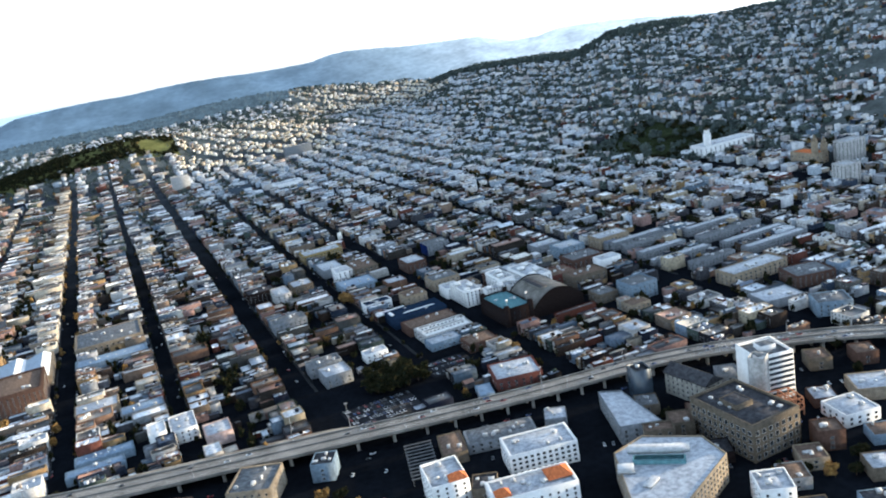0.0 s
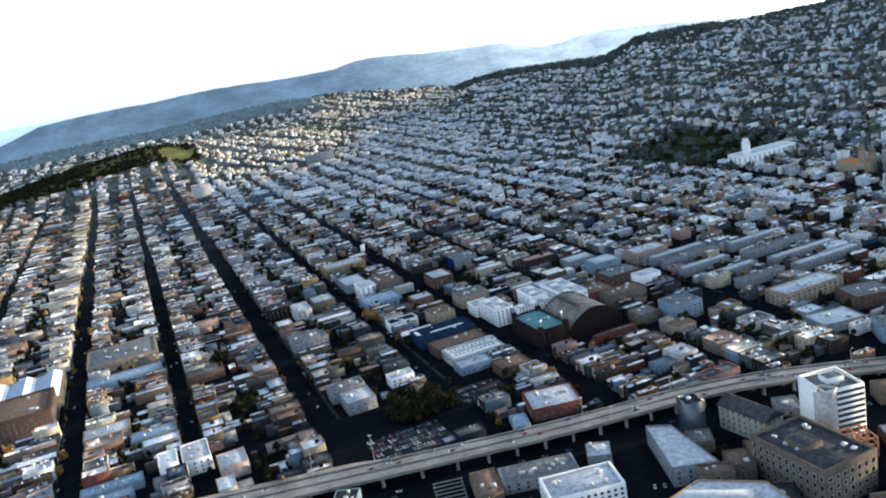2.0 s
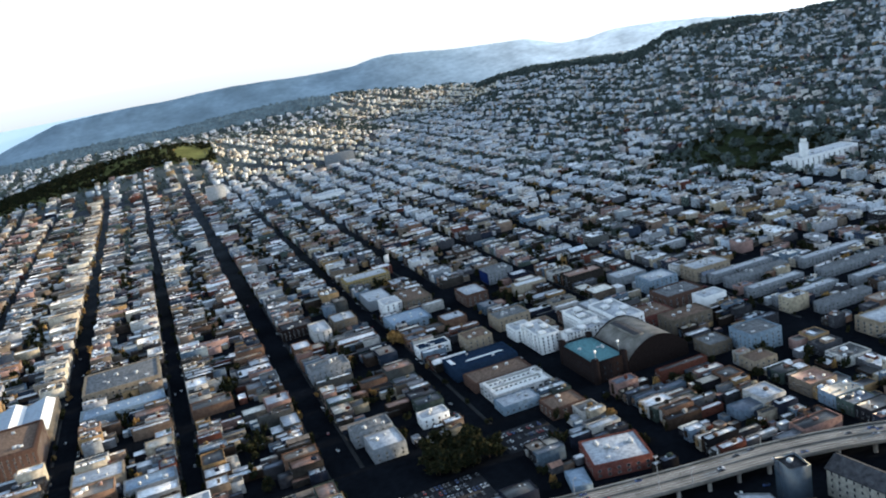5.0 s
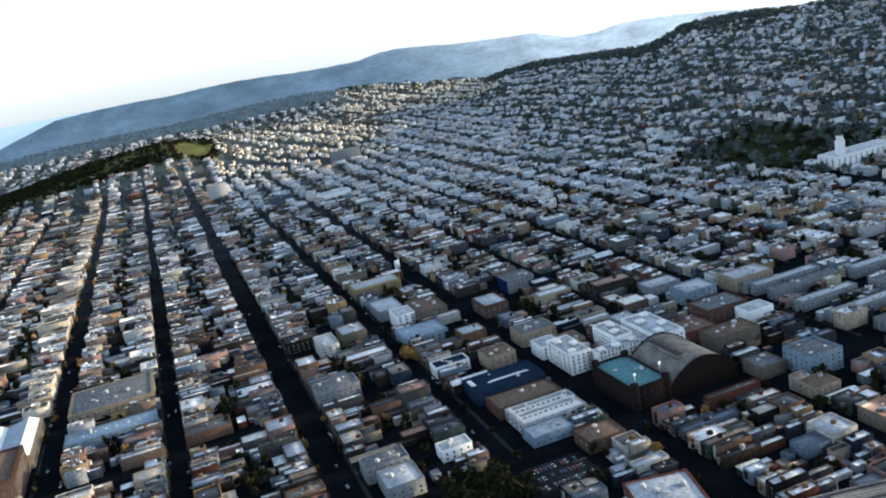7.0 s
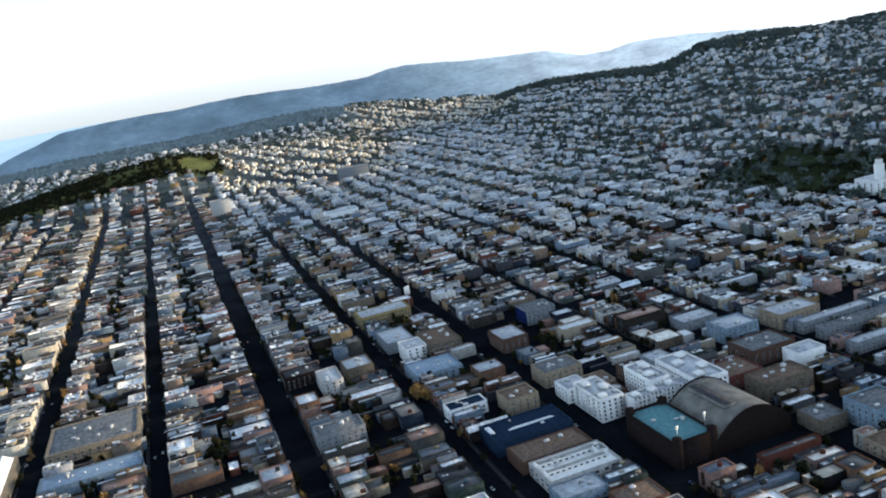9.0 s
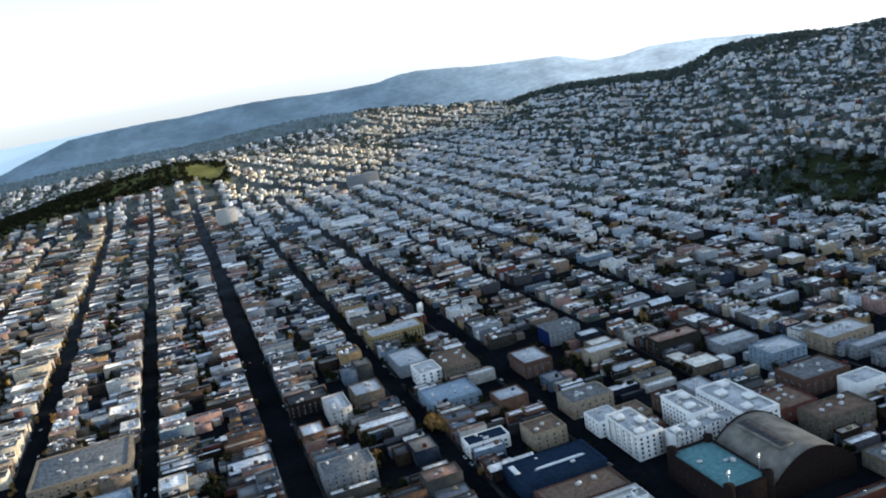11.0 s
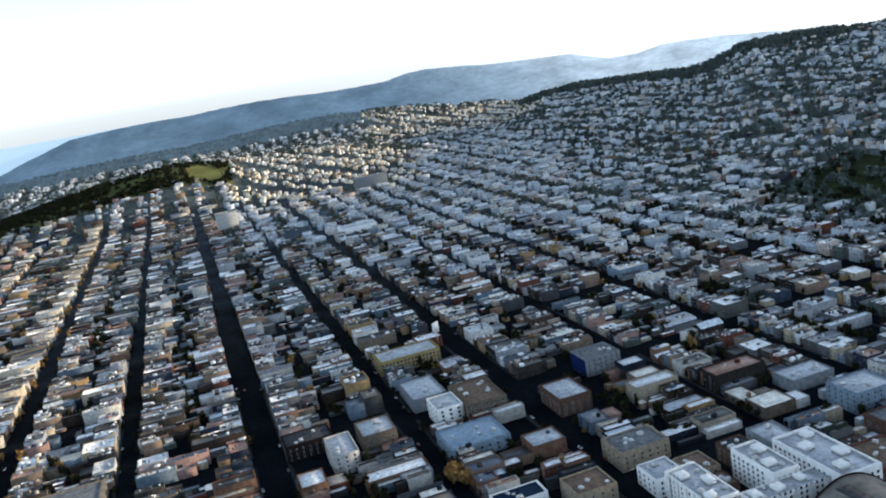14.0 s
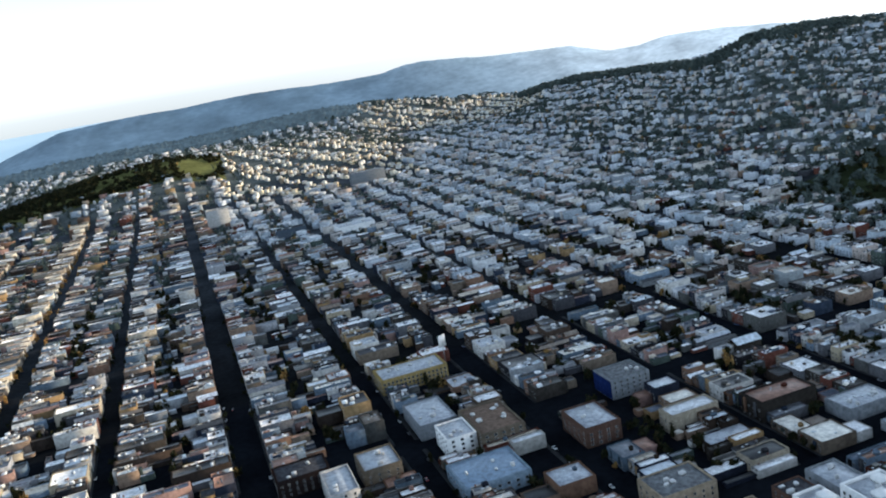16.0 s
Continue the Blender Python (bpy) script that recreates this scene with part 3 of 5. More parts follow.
vf = [(i, i + 1, n1 + i + 1, n1 + i) for i in range(vn)] + [(2 * n1 + i, 2 * n1 + i + 1, i + 1, i) for i in range(vn)] + [(n1 + i, n1 + i + 1, 3 * n1 + i + 1, 3 * n1 + i) for i in range(vn)]
m_vault = plain("weathered_vault_roofing", (0.2, 0.19, 0.17), 0.7, amount=0.4, scale=0.12)
part("vault_roof", vv, vf, [m_vault], armory, label="weathered grey-brown barrel vault roofing")
for y, s in ((-2.0, -1), (57.0, 1)):
    me = bpy.data.meshes.new("end_wall")
    prof = [(46 - A[0], 0.0)] + [(x - A[0], z - A[2] + 0.7) for x, z in arch] + [(104 - A[0], 0.0)]
    k = len(prof)
    me.from_pydata([(x, y - A[1] + d, z) for d in (0, 0.8) for x, z in prof], [], [tuple(range(k))[::-1], tuple(range(k, 2 * k))] + [(i, (i + 1) % k, k + (i + 1) % k, k + i) for i in range(k)])
    me.materials.append(m_darkbrick)
    o = new("end_wall", me)
    o.parent = armory
boxes("side_wall", [(46.4 - A[0], 28 - A[1], 0, 0.8, 58, 9.6)], [m_darkbrick, m_darkbrick], armory)
boxes("side_wall", [(103.6 - A[0], 28 - A[1], 0, 0.8, 58, 9.6)], [m_darkbrick, m_darkbrick], armory)
boxes("ridge_monitor", [(66 - A[0], 30 - A[1], 23.6, 9, 40, 2.2)], [m_vault, m_darkroof], armory)
for x, y, z in ((16.5, -0.5, 0), (43, -0.5, 0), (16.5, 55, 0), (43, 55, 0)):
    oct_v = [(3.2 * math.cos(a), 3.2 * math.sin(a), zz) for zz in (0, 21) for a in np.linspace(0, 2 * math.pi, 9)[:-1]]
    o = part("corner_tower", [(a + x - A[0], b_ + y - A[1], c_) for a, b_, c_ in oct_v], [(i, (i + 1) % 8, 8 + (i + 1) % 8, 8 + i) for i in range(8)] + [(8, 9, 10, 11), (8, 11, 12, 15), (12, 13, 14, 15)], [m_darkbrick], armory)
for x, y in ((19, 2.5), (44, 8)):
    v, f, i = stamp(BOX_V, CLOSED_F, [0] * 6, [(x - A[0], y - A[1], 17, 0.4, 0.4, 9.0, 0)])
    pole = part("floodlight_pole", v, f, [m_steel], armory)
    v, f, i = stamp(BOX_V, CLOSED_F, [0] * 6, [(x - A[0], y - A[1], 25.5, 2.6, 0.5, 2.0, 0.3)])
    part("floodlight", v, f, [m_white], pole, label="white floodlight head")
KEEP_OUT.append((8, 104, -22, 62))

# ---- white apartment block behind it ----
condo = building("white apartment block with stepped wings round courtyards", 20, 106, 20, 42, 18, 0, m_white, m_silver, (3.6, 1.7, 1.9), 7, 2, "apartment_block", "apartment block", storey=3.2)
C0 = (20, 106)
for cx, cy, sx, sy, h in ((57, 80, 54, 13, 16.5), (63, 106, 17, 38, 20), (93, 92, 26, 56, 20)):
    wing = child("wing", wall_of(m_white), condo, cx - C0[0], cy - C0[1], 0, sx, sy, h)
    child("roof", roof_of(m_silver), wing, 0, 0, 0)
    window_rows(condo, cx - C0[0] - sx / 2 + 1, cx - C0[0] + sx / 2 - 1, cy - C0[1] - sy / 2, 2.0, 5, 3.4, 1.6, 1.9, 0.0, 3.2)
    if sy > 20:
        window_rows(condo, cy - C0[1] - sy / 2 + 8, cy - C0[1] + sy / 2 - 1, cx - C0[0] - sx / 2, 2.0, 5, 3.8, 1.6, 1.9, -math.pi / 2, 3.2, True)
    for _ in range(5):
        child("roof_unit", U_UNIT, condo, cx - C0[0] + rb.uniform(-0.35, 0.35) * sx, cy - C0[1] + rb.uniform(-0.35, 0.35) * sy, h * 0.94, rb.uniform(1.5, 4), rb.uniform(1.5, 4), rb.uniform(1, 2.5))
U_WHITE = unit("stair_head", BOX_V, CLOSED_F, [m_white])
# raised stair heads step the roofline
for cx, cy, sx, sy, zz in ((15, 90, 6, 5, 18), (24, 104, 5, 8, 18), (15, 116, 6, 6, 18), (36, 80, 5, 6, 16), (50, 79, 6, 6, 16), (66, 81, 5, 6, 16), (60, 98, 7, 6, 19.4), (66, 114, 6, 8, 19.4), (88, 74, 6, 7, 19.4), (99, 86, 6, 8, 19.4), (88, 101, 7, 7, 19.4), (98, 112, 6, 7, 19.4)):
    child("stair_head", U_WHITE, condo, cx - C0[0], cy - C0[1], zz - 0.6, sx, sy, 2.9)
# full-height bays on the street fronts
for cx in (34, 45, 56, 67, 78):
    child("bay", U_WHITE, condo, cx - C0[0], 73.1 - C0[1], 3.2, 2.6, 1.2, 13)
for cy in (90, 98, 106, 114, 122):
    child("bay", U_WHITE, condo, 9.5 - C0[0], cy - C0[1], 3.2, 1.2, 2.6, 14.4)
KEEP_OUT.append((4, 106, 62, 104))

# ---- other single buildings on the city grid: label, x0, x1, y0, y1, height, wall, roof, windows ----
SW, MW, LW = (4.8, 1.5, 1.8), (5.8, 2.2, 1.9), (6.5, 3.2, 1.9)
GRID = [
    ("white workshop with a stepped silver roof and clerestory", -66, -14, 18, 50, 9, m_hazy, m_white, LW, 5),
    ("low white annexe with a pale blue front", -68, -36, -2, 17, 7.5, m_paleblue, m_silver, SW, 3),
    ("low brown-roofed warehouse beside the main street", -70, -16, 52, 78, 9, m_brown, m_brownroof, None, 2),
    ("dark blue-grey metal-clad hall with a bright ridge", -74, -14, 84, 118, 11, m_bluegrey, m_bluegrey, None, 2),
    ("small dark brown flat-roofed garage", -42, -13, -34, -12, 9, m_brown, m_brownroof, MW, 2),
    ("cream apartment building with a worn flat roof", 5, 40, 168, 194, 13, m_cream, m_greyroof, SW, 4),
    ("ochre corner building with bay windows", -40, -14, 140, 164, 13, m_cream, m_brownroof, SW, 3),
    ("white-walled courtyard building with a teal roof edge", -82, -50, 160, 176, 10, m_white, m_bluegrey, MW, 3),
    ("long low blue-roofed market hall", -82, -38, 246, 283, 10, m_paleblue, m_blueroof, MW, 4),
    ("brown brick corner block with arched street windows", -50, -18, 298, 346, 15, m_tan, m_brownroof, MW, 6),
    ("white building with tall windows beside a brown block", -72, -51, 306, 334, 15, m_white, m_silver, MW, 3),
    ("low shop with a bright silver roof", -80, -51, 346, 392, 11, m_grey, m_silver, None, 4),
    ("long yellow building with a row of deep windows", -82, -24, 446, 476, 13, m_yellow, m_silver, (3.4, 2.0, 2.2), 6),
    ("dark brick flats with a dark street front", -186, -150, 324, 348, 13, m_darkbrick, m_darkroof, SW, 3),
    ("tan stucco apartment house with a plain side wall", -132, -106, 300, 330, 14, m_tan, m_silver, SW, 3),
    ("narrow white apartment house with a tall blank side", -158, -139, 280, 317, 15, m_hazy, m_silver, SW, 2),
    ("row of pale bay-windowed flats", -184, -146, 176, 200, 13, m_grey, m_greyroof, SW, 4),
    ("dark cube-shaped shop with a bright roof", 10, 36, 264, 300, 14, m_brown, m_silver, MW, 2),
    ("tall building with a bright blue side wall", 60, 92, 318, 345, 15, m_grey, m_greyroof, SW, 3),
    ("tan brick block with a brown gravel roof", 118, 160, 38, 62, 14, m_tan, m_brownroof, MW, 4),
    ("pale blue apartment tower with small windows", 138, 168, -40, -12, 17, m_paleblue, m_greyroof, SW, 3),
    ("ornate tan stucco house with a sunken roof", 112, 134, -20, 2, 10, m_tan, m_greyroof, SW, 2),
    ("brown brick warehouse with a grey roof", 150, 192, 92, 122, 14, m_brown, m_greyroof, MW, 4),
    ("white stucco hall with a blank gable wall", 172, 198, 66, 84, 14, m_white, m_silver, None, 2),
    ("pale blue-white apartment block", 165, 198, 142, 170, 15, m_paleblue, m_silver, SW, 4),
    ("cream apartment block with three window rows", 218, 262, 140, 166, 14, m_cream, m_silver, SW, 5),
    ("low building with white ribbed roof strips", 158, 194, 194, 216, 9, m_grey, m_silver, None, 5),
    ("blank white house with a silver roof", -128, -105, 20, 34, 9, m_white, m_silver, SW, 2),
    ("pale flats on the corner by the trees", -176, -150, -8, 20, 11, m_grey, m_silver, SW, 3),
    ("tall dark-windowed flats with a white roof edge", -182, -150, 25, 44, 12, m_grey, m_greyroof, SW, 3),
    ("brick building with a warm sunlit side wall", -500, -419, 166, 232, 24, m_brown, m_brownroof, SW, 4),
    ("long tan garage with a white roof", -392, -352, 96, 121, 9, m_cream, m_silver, None, 3),
    ("long low shed with a blue-white roof", -352, -313, 60, 80, 9, m_grey, m_blueroof, None, 3),
    ("white rounded workshop block", -332, -317, -18, 8, 14, m_white, m_white, None, 1),
    ("white stepped house with a bright side wall", -314, -292, -22, 14, 12, m_white, m_silver, SW, 3),
    ("pinkish flat-roofed garage by the freeway", -289, -267, -50, -24, 11, m_pink, m_silver, None, 2),
    ("low pale blue shed along the freeway", -399, -353, -34, -20, 7, m_paleblue, m_blueroof, None, 2),
    ("low pale blue shed with ribbed roof", -392, -345, -14, 2, 7, m_paleblue, m_blueroof, None, 2),
    ("long blue-roofed depot with small skylights", -392, -315, 238, 264, 9, m_paleblue, m_blueroof, None, 2),
    ("long cream depot with roof vents", -393, -316, 305, 370, 10, m_cream, m_greyroof, MW, 10),
    ("low white block with stepped silver roof", 6, 26, 130, 152, 12, m_white, m_silver, SW, 4),
    ("brown shingled house behind the white flats", 28, 44, 104, 120, 11, m_brown, m_brownroof, SW, 2),
    ("ochre stucco house with a flat roof", 27, 46, 124, 146, 12, m_cream, m_brownroof, SW, 3),
    ("brown corner house with a tar roof", 60, 78, 126, 148, 12, m_brown, m_darkroof, SW, 3),
    ("grey flats with a silver roof", 84, 104, 124, 150, 13, m_grey, m_silver, SW, 3),
    ("red-brown brick store with gravel roof", 108, 142, 70, 100, 11, m_brick, m_brownroof, MW, 4),
    ("dark hospital block beside the street", -62, -10, 1236, 1258, 16, m_darkglass, m_darkroof, None, 2),
    ("broad white block with a bright roof", 28, 92, 1150, 1185, 14, m_white, m_silver, None, 5),
    ("tall pale slab tower among low houses", -162, -118, 1500, 1525, 38, m_hazy, m_greyroof, None, 1),
    ("pale clinic block at the hill's foot", 170, 250, 1666, 1690, 32, m_grey, m_silver, None, 3),
]
for lab, x0, x1, y0, y1, h, wm, rm, win, nu in GRID:
    ob = building(lab, (x0 + x1) / 2, (y0 + y1) / 2, x1 - x0, y1 - y0, h, 0, wm, rm, win, nu, 6 if "skylights" in lab or "ribbed" in lab else 0)
    if "clerestory" in lab:
        for cy, cd in ((-6, 5), (7, 6)):
            box = child("clerestory", wall_of(m_white), ob, -2, cy, h - 0.8, 46, cd, 3.2, label="white clerestory with a row of dark windows")
            window_rows(ob, -23, 20, cy - cd / 2, h + 0.4, 1, 4.2, 2.2, 1.2, 0.0)
        child("stair_head", wall_of(m_white), ob, 20, 1, h - 0.6, 7, 9, 4.2)
    if "bright ridge" in lab:
        # pale strips along the ridge and near one end
        child("ridge_light", U_SKYLIGHT, ob, 4, -2, h - 0.6, 40, 2.4, 1.2, label="long pale strip along the ridge")
        child("ridge_light", U_SKYLIGHT, ob, -26, 6, h - 0.6, 5, 14, 1.0)
    if "blue side" in lab:
        boxes("painted_wall", [((x0 - x1) / 2 - 0.12, 0, 0.4, 0.2, y1 - y0 - 0.6, h - 1.0)], [m_bluewall, m_bluewall], ob, label="deep blue painted side wall")

# long housing terraces in parallel rows
for k, (x0, x1, y, h) in enumerate(((228, 300, 104, 10), (312, 392, 96, 10), (222, 285, 66, 10), (300, 390, 58, 10), (222, 290, 28, 9.5), (304, 392, 20, 9.5), (236, 292, -8, 9.5), (304, 390, -14, 9.5), (225, 300, 126, 10))):
    building("long pale stucco terrace of housing with a flat roof", (x0 + x1) / 2, y, x1 - x0, 11, h, 0, m_grey, m_silver if k % 3 else m_greyroof, (4.4, 1.4, 1.8), 2, 0, "terrace", "terrace", group="housing terraces")

# saw-tooth shed with white skylight bands; the blue slopes hold shade in their colour
shed = building("big industrial shed with white sunlit saw-tooth roof bands", -472, 280, 112, 90, 11, 0, m_cream, m_blueroof, None, 0, 0, "industrial_shed", "shed")
for k in range(4):
    x = -42 + 28 * k
    me = unit_any("roof_bay", [(x - 13, -42, 10.7), (x + 13, -42, 10.7), (x + 13, 42, 10.7), (x - 13, 42, 10.7), (x + 4, -42, 15.5), (x + 4, 42, 15.5)],
                  [(0, 4, 5, 3), (4, 1, 2, 5), (0, 1, 4), (2, 3, 5)], [m_blueroof, m_white], [0, 1, 1, 1])
    child("roof_bay", me, shed, 0, 0, 0)

# billboard over the main street's roofs
bill = tagged(new("billboard"), "blank white billboard on a steel post above the roofs", "billboard")
bill.location = (-16, 478, -0.3)
v, f, i = stamp(BOX_V, CLOSED_F, [0] * 6, [(0, 0, 0, 0.7, 0.7, 20, 0)])
part("post", v, f, [m_steel], bill)
v, f, i = stamp(BOX_V, CLOSED_F, [0] * 6, [(0, 0, 16.6, 8.0, 0.6, 10.5, radians(28))])
part("panel", v, f, [m_white], bill, label="white painted panel")

# ---- blocks between the camera's start and the freeway, turned against the city grid ----
TURN = -27
FRAME_AT = (76, -298)
building("tan flat-roofed workshop by the freeway", -131, -193, 18, 32, 8.5, -14, m_tan, m_brownroof, None, 2)
building("grey flat-roofed shop with roof vents", -95, -199, 52, 22, 8, -15, m_grey, m_greyroof, MW, 8)
building("white office block with dark square windows", -86, -242, 48, 28, 16, -13, m_white, m_silver, (4.0, 2.2, 1.9), 6)
apt = building("white apartment building with red tiled hip roofs", -159, -248, 25, 33, 22, -8, m_white, m_silver, SW, 4, 0, "apartment_building", "apartment building")
apt2 = building("long white apartment wing with red tiled hip roofs", -119, -293, 54, 24, 21, -12, m_white, m_silver, SW, 6, 0, "apartment_building", "apartment building")


def hip(parent, x, y, z, sx, sy, h):
    me = unit_any("hip_roof", [(-0.5, -0.5, 0), (0.5, -0.5, 0), (0.5, 0.5, 0), (-0.5, 0.5, 0), (-0.12, 0, 1), (0.12, 0, 1), (-0.5, -0.5, -0.06), (0.5, -0.5, -0.06), (0.5, 0.5, -0.06), (-0.5, 0.5, -0.06)],
                  [(0, 1, 5, 4), (2, 3, 4, 5), (1, 2, 5), (3, 0, 4), (6, 7, 1, 0), (7, 8, 2, 1), (8, 9, 3, 2), (9, 6, 0, 3), (9, 8, 7, 6)], [m_tile])
    child("hip_roof", me, parent, x, y, z, sx, sy, h, label="red clay tile hip roof")


shelter = tagged(new("parking_shelter"), "dark car shelter under a roof of pale slats", "car shelter")
shelter.location, shelter.rotation_euler = (-156, -194, -0.3), (0, 0, radians(-14))
U_SLAT = unit("slat", BOX_V, CLOSED_F, [plain("weathered_slat_metal", (0.14, 0.14, 0.14), 0.6)])
for k in range(11):
    child("slat", U_SLAT, shelter, 0, -25 + 5 * k, 5.2, 21, 1.5, 0.3)
for bx in (-9.5, 9.5):
    child("beam", U_SLAT, shelter, bx, 0, 4.7, 0.5, 52, 0.5)
    for by in (-25, -12.5, 0, 12.5, 25):
        child("post", U_SLAT, shelter, bx, by, 0, 0.4, 0.4, 4.7)
KEEP_OUT.append((-172, -142, -222, -166))
hip(apt, 6, -11, 22.2, 13, 10, 4)
hip(apt2, 18, 2, 21.5, 16, 15, 4.5)
hip(apt2, -20, -6, 21.5, 10, 9, 4)


def prism(label, corners, h, wall, roof, win, name="building", category="building"):
    """A flat-roofed building on a many-sided plan, corners counter-clockwise: walls with a parapet, sunken roof, windows along each side."""
    c0 = Vector((sum(p[0] for p in corners), sum(p[1] for p in corners))) / len(corners)
    ob = tagged(new(name), label, category)
    ob.location = (c0.x, c0.y, -0.3)
    pts = [Vector(p) - c0 for p in corners]
    k = len(pts)
    ins = [p * (1 - 0.7 / p.length) for p in pts]
    v = [(p.x, p.y, z) for z in (0, h) for p in pts] + [(p.x, p.y, z) for z in (h, h - 1.0) for p in ins]
    f = [(q * k + i, q * k + (i + 1) % k, (q + 1) * k + (i + 1) % k, (q + 1) * k + i) for q in range(3) for i in range(k)]
    child("wall", unit("wall", v, f, [wall]), ob, 0, 0, 0)
    me = bpy.data.meshes.new("roof")
    me.from_pydata([(p.x, p.y, z) for z in (h - 1.6, h - 0.95) for p in ins], [], [tuple(range(k, 2 * k))] + [(i, (i + 1) % k, k + (i + 1) % k, k + i) for i in range(k)])
    me.materials.append(roof)
    child("roof", me, ob, 0, 0, 0)
    pitch, ww, wh = win
    for a, b_ in zip(pts, pts[1:] + pts[:1]):
        d = b_ - a
        n = int((d.length - 1.5) / pitch)
        for i in range(n):
            p = a + d * ((i + 0.5) / n)
            for q in range(int((h - 1.5) / 3.5)):
                child("window", U_WINDOW, ob, p.x, p.y, 1.5 + 3.5 * q, ww, 1, wh, math.atan2(d.y, d.x))
    xs, ys = [p[0] for p in corners], [p[1] for p in corners]
    KEEP_OUT.append((min(xs) + 1, max(xs) - 1, min(ys) + 1, max(ys) - 1))
    return ob


big = prism("broad office building with white and teal roof plant", [(-60, -296), (-84, -350), (-57, -366), (-8, -341), (-5, -315), (-34, -290)], 20, m_cream, m_silver, (4.2, 2.2, 2.2), "office_building", "office building")
for nm, x, y, sx, sy, hh, tn, lab in (("roof_plant", -38, -310, 34, 7, 3.2, -38, "long white barrel-shaped roof plant"), ("roof_plant", -44, -322, 32, 6, 3.4, -38, "long teal roof plant box"), ("roof_plant", -66, -318, 10, 8, 3.2, -32, ""), ("roof_plant", -24, -318, 10, 8, 2.2, -38, ""), ("roof_plant", -62, -338, 12, 5, 1.6, 27, "")):
    child(nm, wall_of(m_teal) if "teal" in lab else U_UNIT, big, x + 41.3, y + 326.3, 18.9, sx, sy, hh, radians(tn), lab)
prism("wedge-shaped low building with a pale roof", [(-13, -206), (-32, -262), (-5, -273), (1, -216)], 14, m_grey, m_silver, (5.8, 2.2, 1.9))
building("small tan roof house on the wedge's end", -14, -281, 20, 12, 16, -27, m_tan, m_brownroof, MW, 2)
office = building("tan stone office block with rows of square windows", 37, -306, 40, 58, 26, 2, m_tan, m_darkroof, (5.0, 3.0, 3.4), 9, 0, "office_building", "office building", storey=5.6, penthouse=(-4, 2, 14, 16, 4))
tower = building("white tower with long window bands and a blank sunlit face", 92, -268, 28, 30, 36, -12, m_white, m_greyroof, None, 2, 0, "office_tower", "office tower", penthouse=(2, 2, 12, 10, 4))
for k in range(8):
    child("window_band", U_BAND, tower, 3, -15.05, 4 + 4 * k, 21, 0.3, 2.1)
    child("window_band", U_BAND, tower, 14.05, 0, 4 + 4 * k, 0.3, 27, 1.9)
child("stair_core", wall_of(m_hazy), tower, -13, -14, 0, 11, 11, 38, radians(38), label="blank plastered stair core")
hall = tagged(new("hall"), "cream classical hall with a dark pitched roof", "hall")
hall.location, hall.rotation_euler = (50, -238, -0.3), (0, 0, radians(8))
m_hall = plain("pale_hall_stucco", (0.36, 0.34, 0.29), 0.85)
child("wall", unit_any("wall", GABLE_V[:10], GABLE_F[:6], [m_hall]), hall, 0, 0, 0, 40, 17, 23, math.pi / 2)
child("roof", unit_any("roof", [v for v in (U_GROOF.vertices[i].co[:] for i in range(10))], [tuple(p.vertices) for p in U_GROOF.polygons], [m_darkroof]), hall, 0, 0, 0, 40, 17, 23, math.pi / 2, "dark tar pitched roof")
window_rows(hall, -7.5, 7.5, -20, 2, 4, 3.6, 1.5, 2.2, 0.0, 4.0)
window_rows(hall, -19, 19, -8.5, 2, 4, 4.2, 1.5, 2.2, -math.pi / 2, 4.0, True)
KEEP_OUT.append((39, 61, -259, -217))
building("dark glass slab beside the freeway", 20, -214, 13, 16, 26, -10, m_darkglass, m_darkroof, None, 1)
building("white garage with a silver roof", 106, -330, 26, 26, 9, -10, m_white, m_silver, MW, 4)
building("white box-shaped building with roof plant", -4, -374, 20, 22, 16, TURN, m_white, m_silver, SW, 5)
building("pale cream warehouse with roof skylights", 148, -318, 40, 26, 9, -30, m_cream, m_silver, None, 3, 4)
steel = tagged(new("steel_frame"), "open orange-primed steel frame of a new building", "building frame")
steel.location, steel.rotation_euler = (FRAME_AT[0], FRAME_AT[1], -0.3), (0, 0, radians(-12))
m_primer = plain("orange_steel_primer", (0.5, 0.24, 0.13), 0.7)
U_BEAM = unit("beam", BOX_V, CLOSED_F, [m_primer])
for bx in (-12, -4, 4, 12):
    for by in (-9, 0, 9):
        child("post", U_BEAM, steel, bx, by, 0, 0.7, 0.7, 13)
for zz in (4.2, 8.6, 12.8):
    for by in (-9, 0, 9):
        child("beam", U_BEAM, steel, 0, by, zz, 24.6, 0.6, 0.7)
    for bx in (-12, -4, 4, 12):
        child("beam", U_BEAM, steel, bx, 0, zz, 0.6, 18.6, 0.7)
KEEP_OUT.append((FRAME_AT[0] - 12, FRAME_AT[0] + 12, FRAME_AT[1] - 10, FRAME_AT[1] + 10))
building("grey office with white parapet near the freeway", -268, -156, 32, 36, 16, TURN, m_cream, m_greyroof, SW, 5)
building("low brown brick workshop with gravel roof", -330, -140, 30, 26, 8, TURN, m_brown, m_brownroof, MW, 2)
building("red brick building with a patched white roof", -36, -112, 40, 36, 10, -14, m_brick, m_silver, MW, 6)
building("small shop with a blue sheet roof", -70, -122, 13, 22, 5, -14, m_paleblue, m_blueroof, None, 0)
building("low grey garage with a silver roof", 226, -140, 40, 30, 8, -10, m_grey, m_silver, None, 3)
building("cream school building with a long roof", 262, -70, 70, 26, 13, 0, m_cream, m_silver, MW, 6)
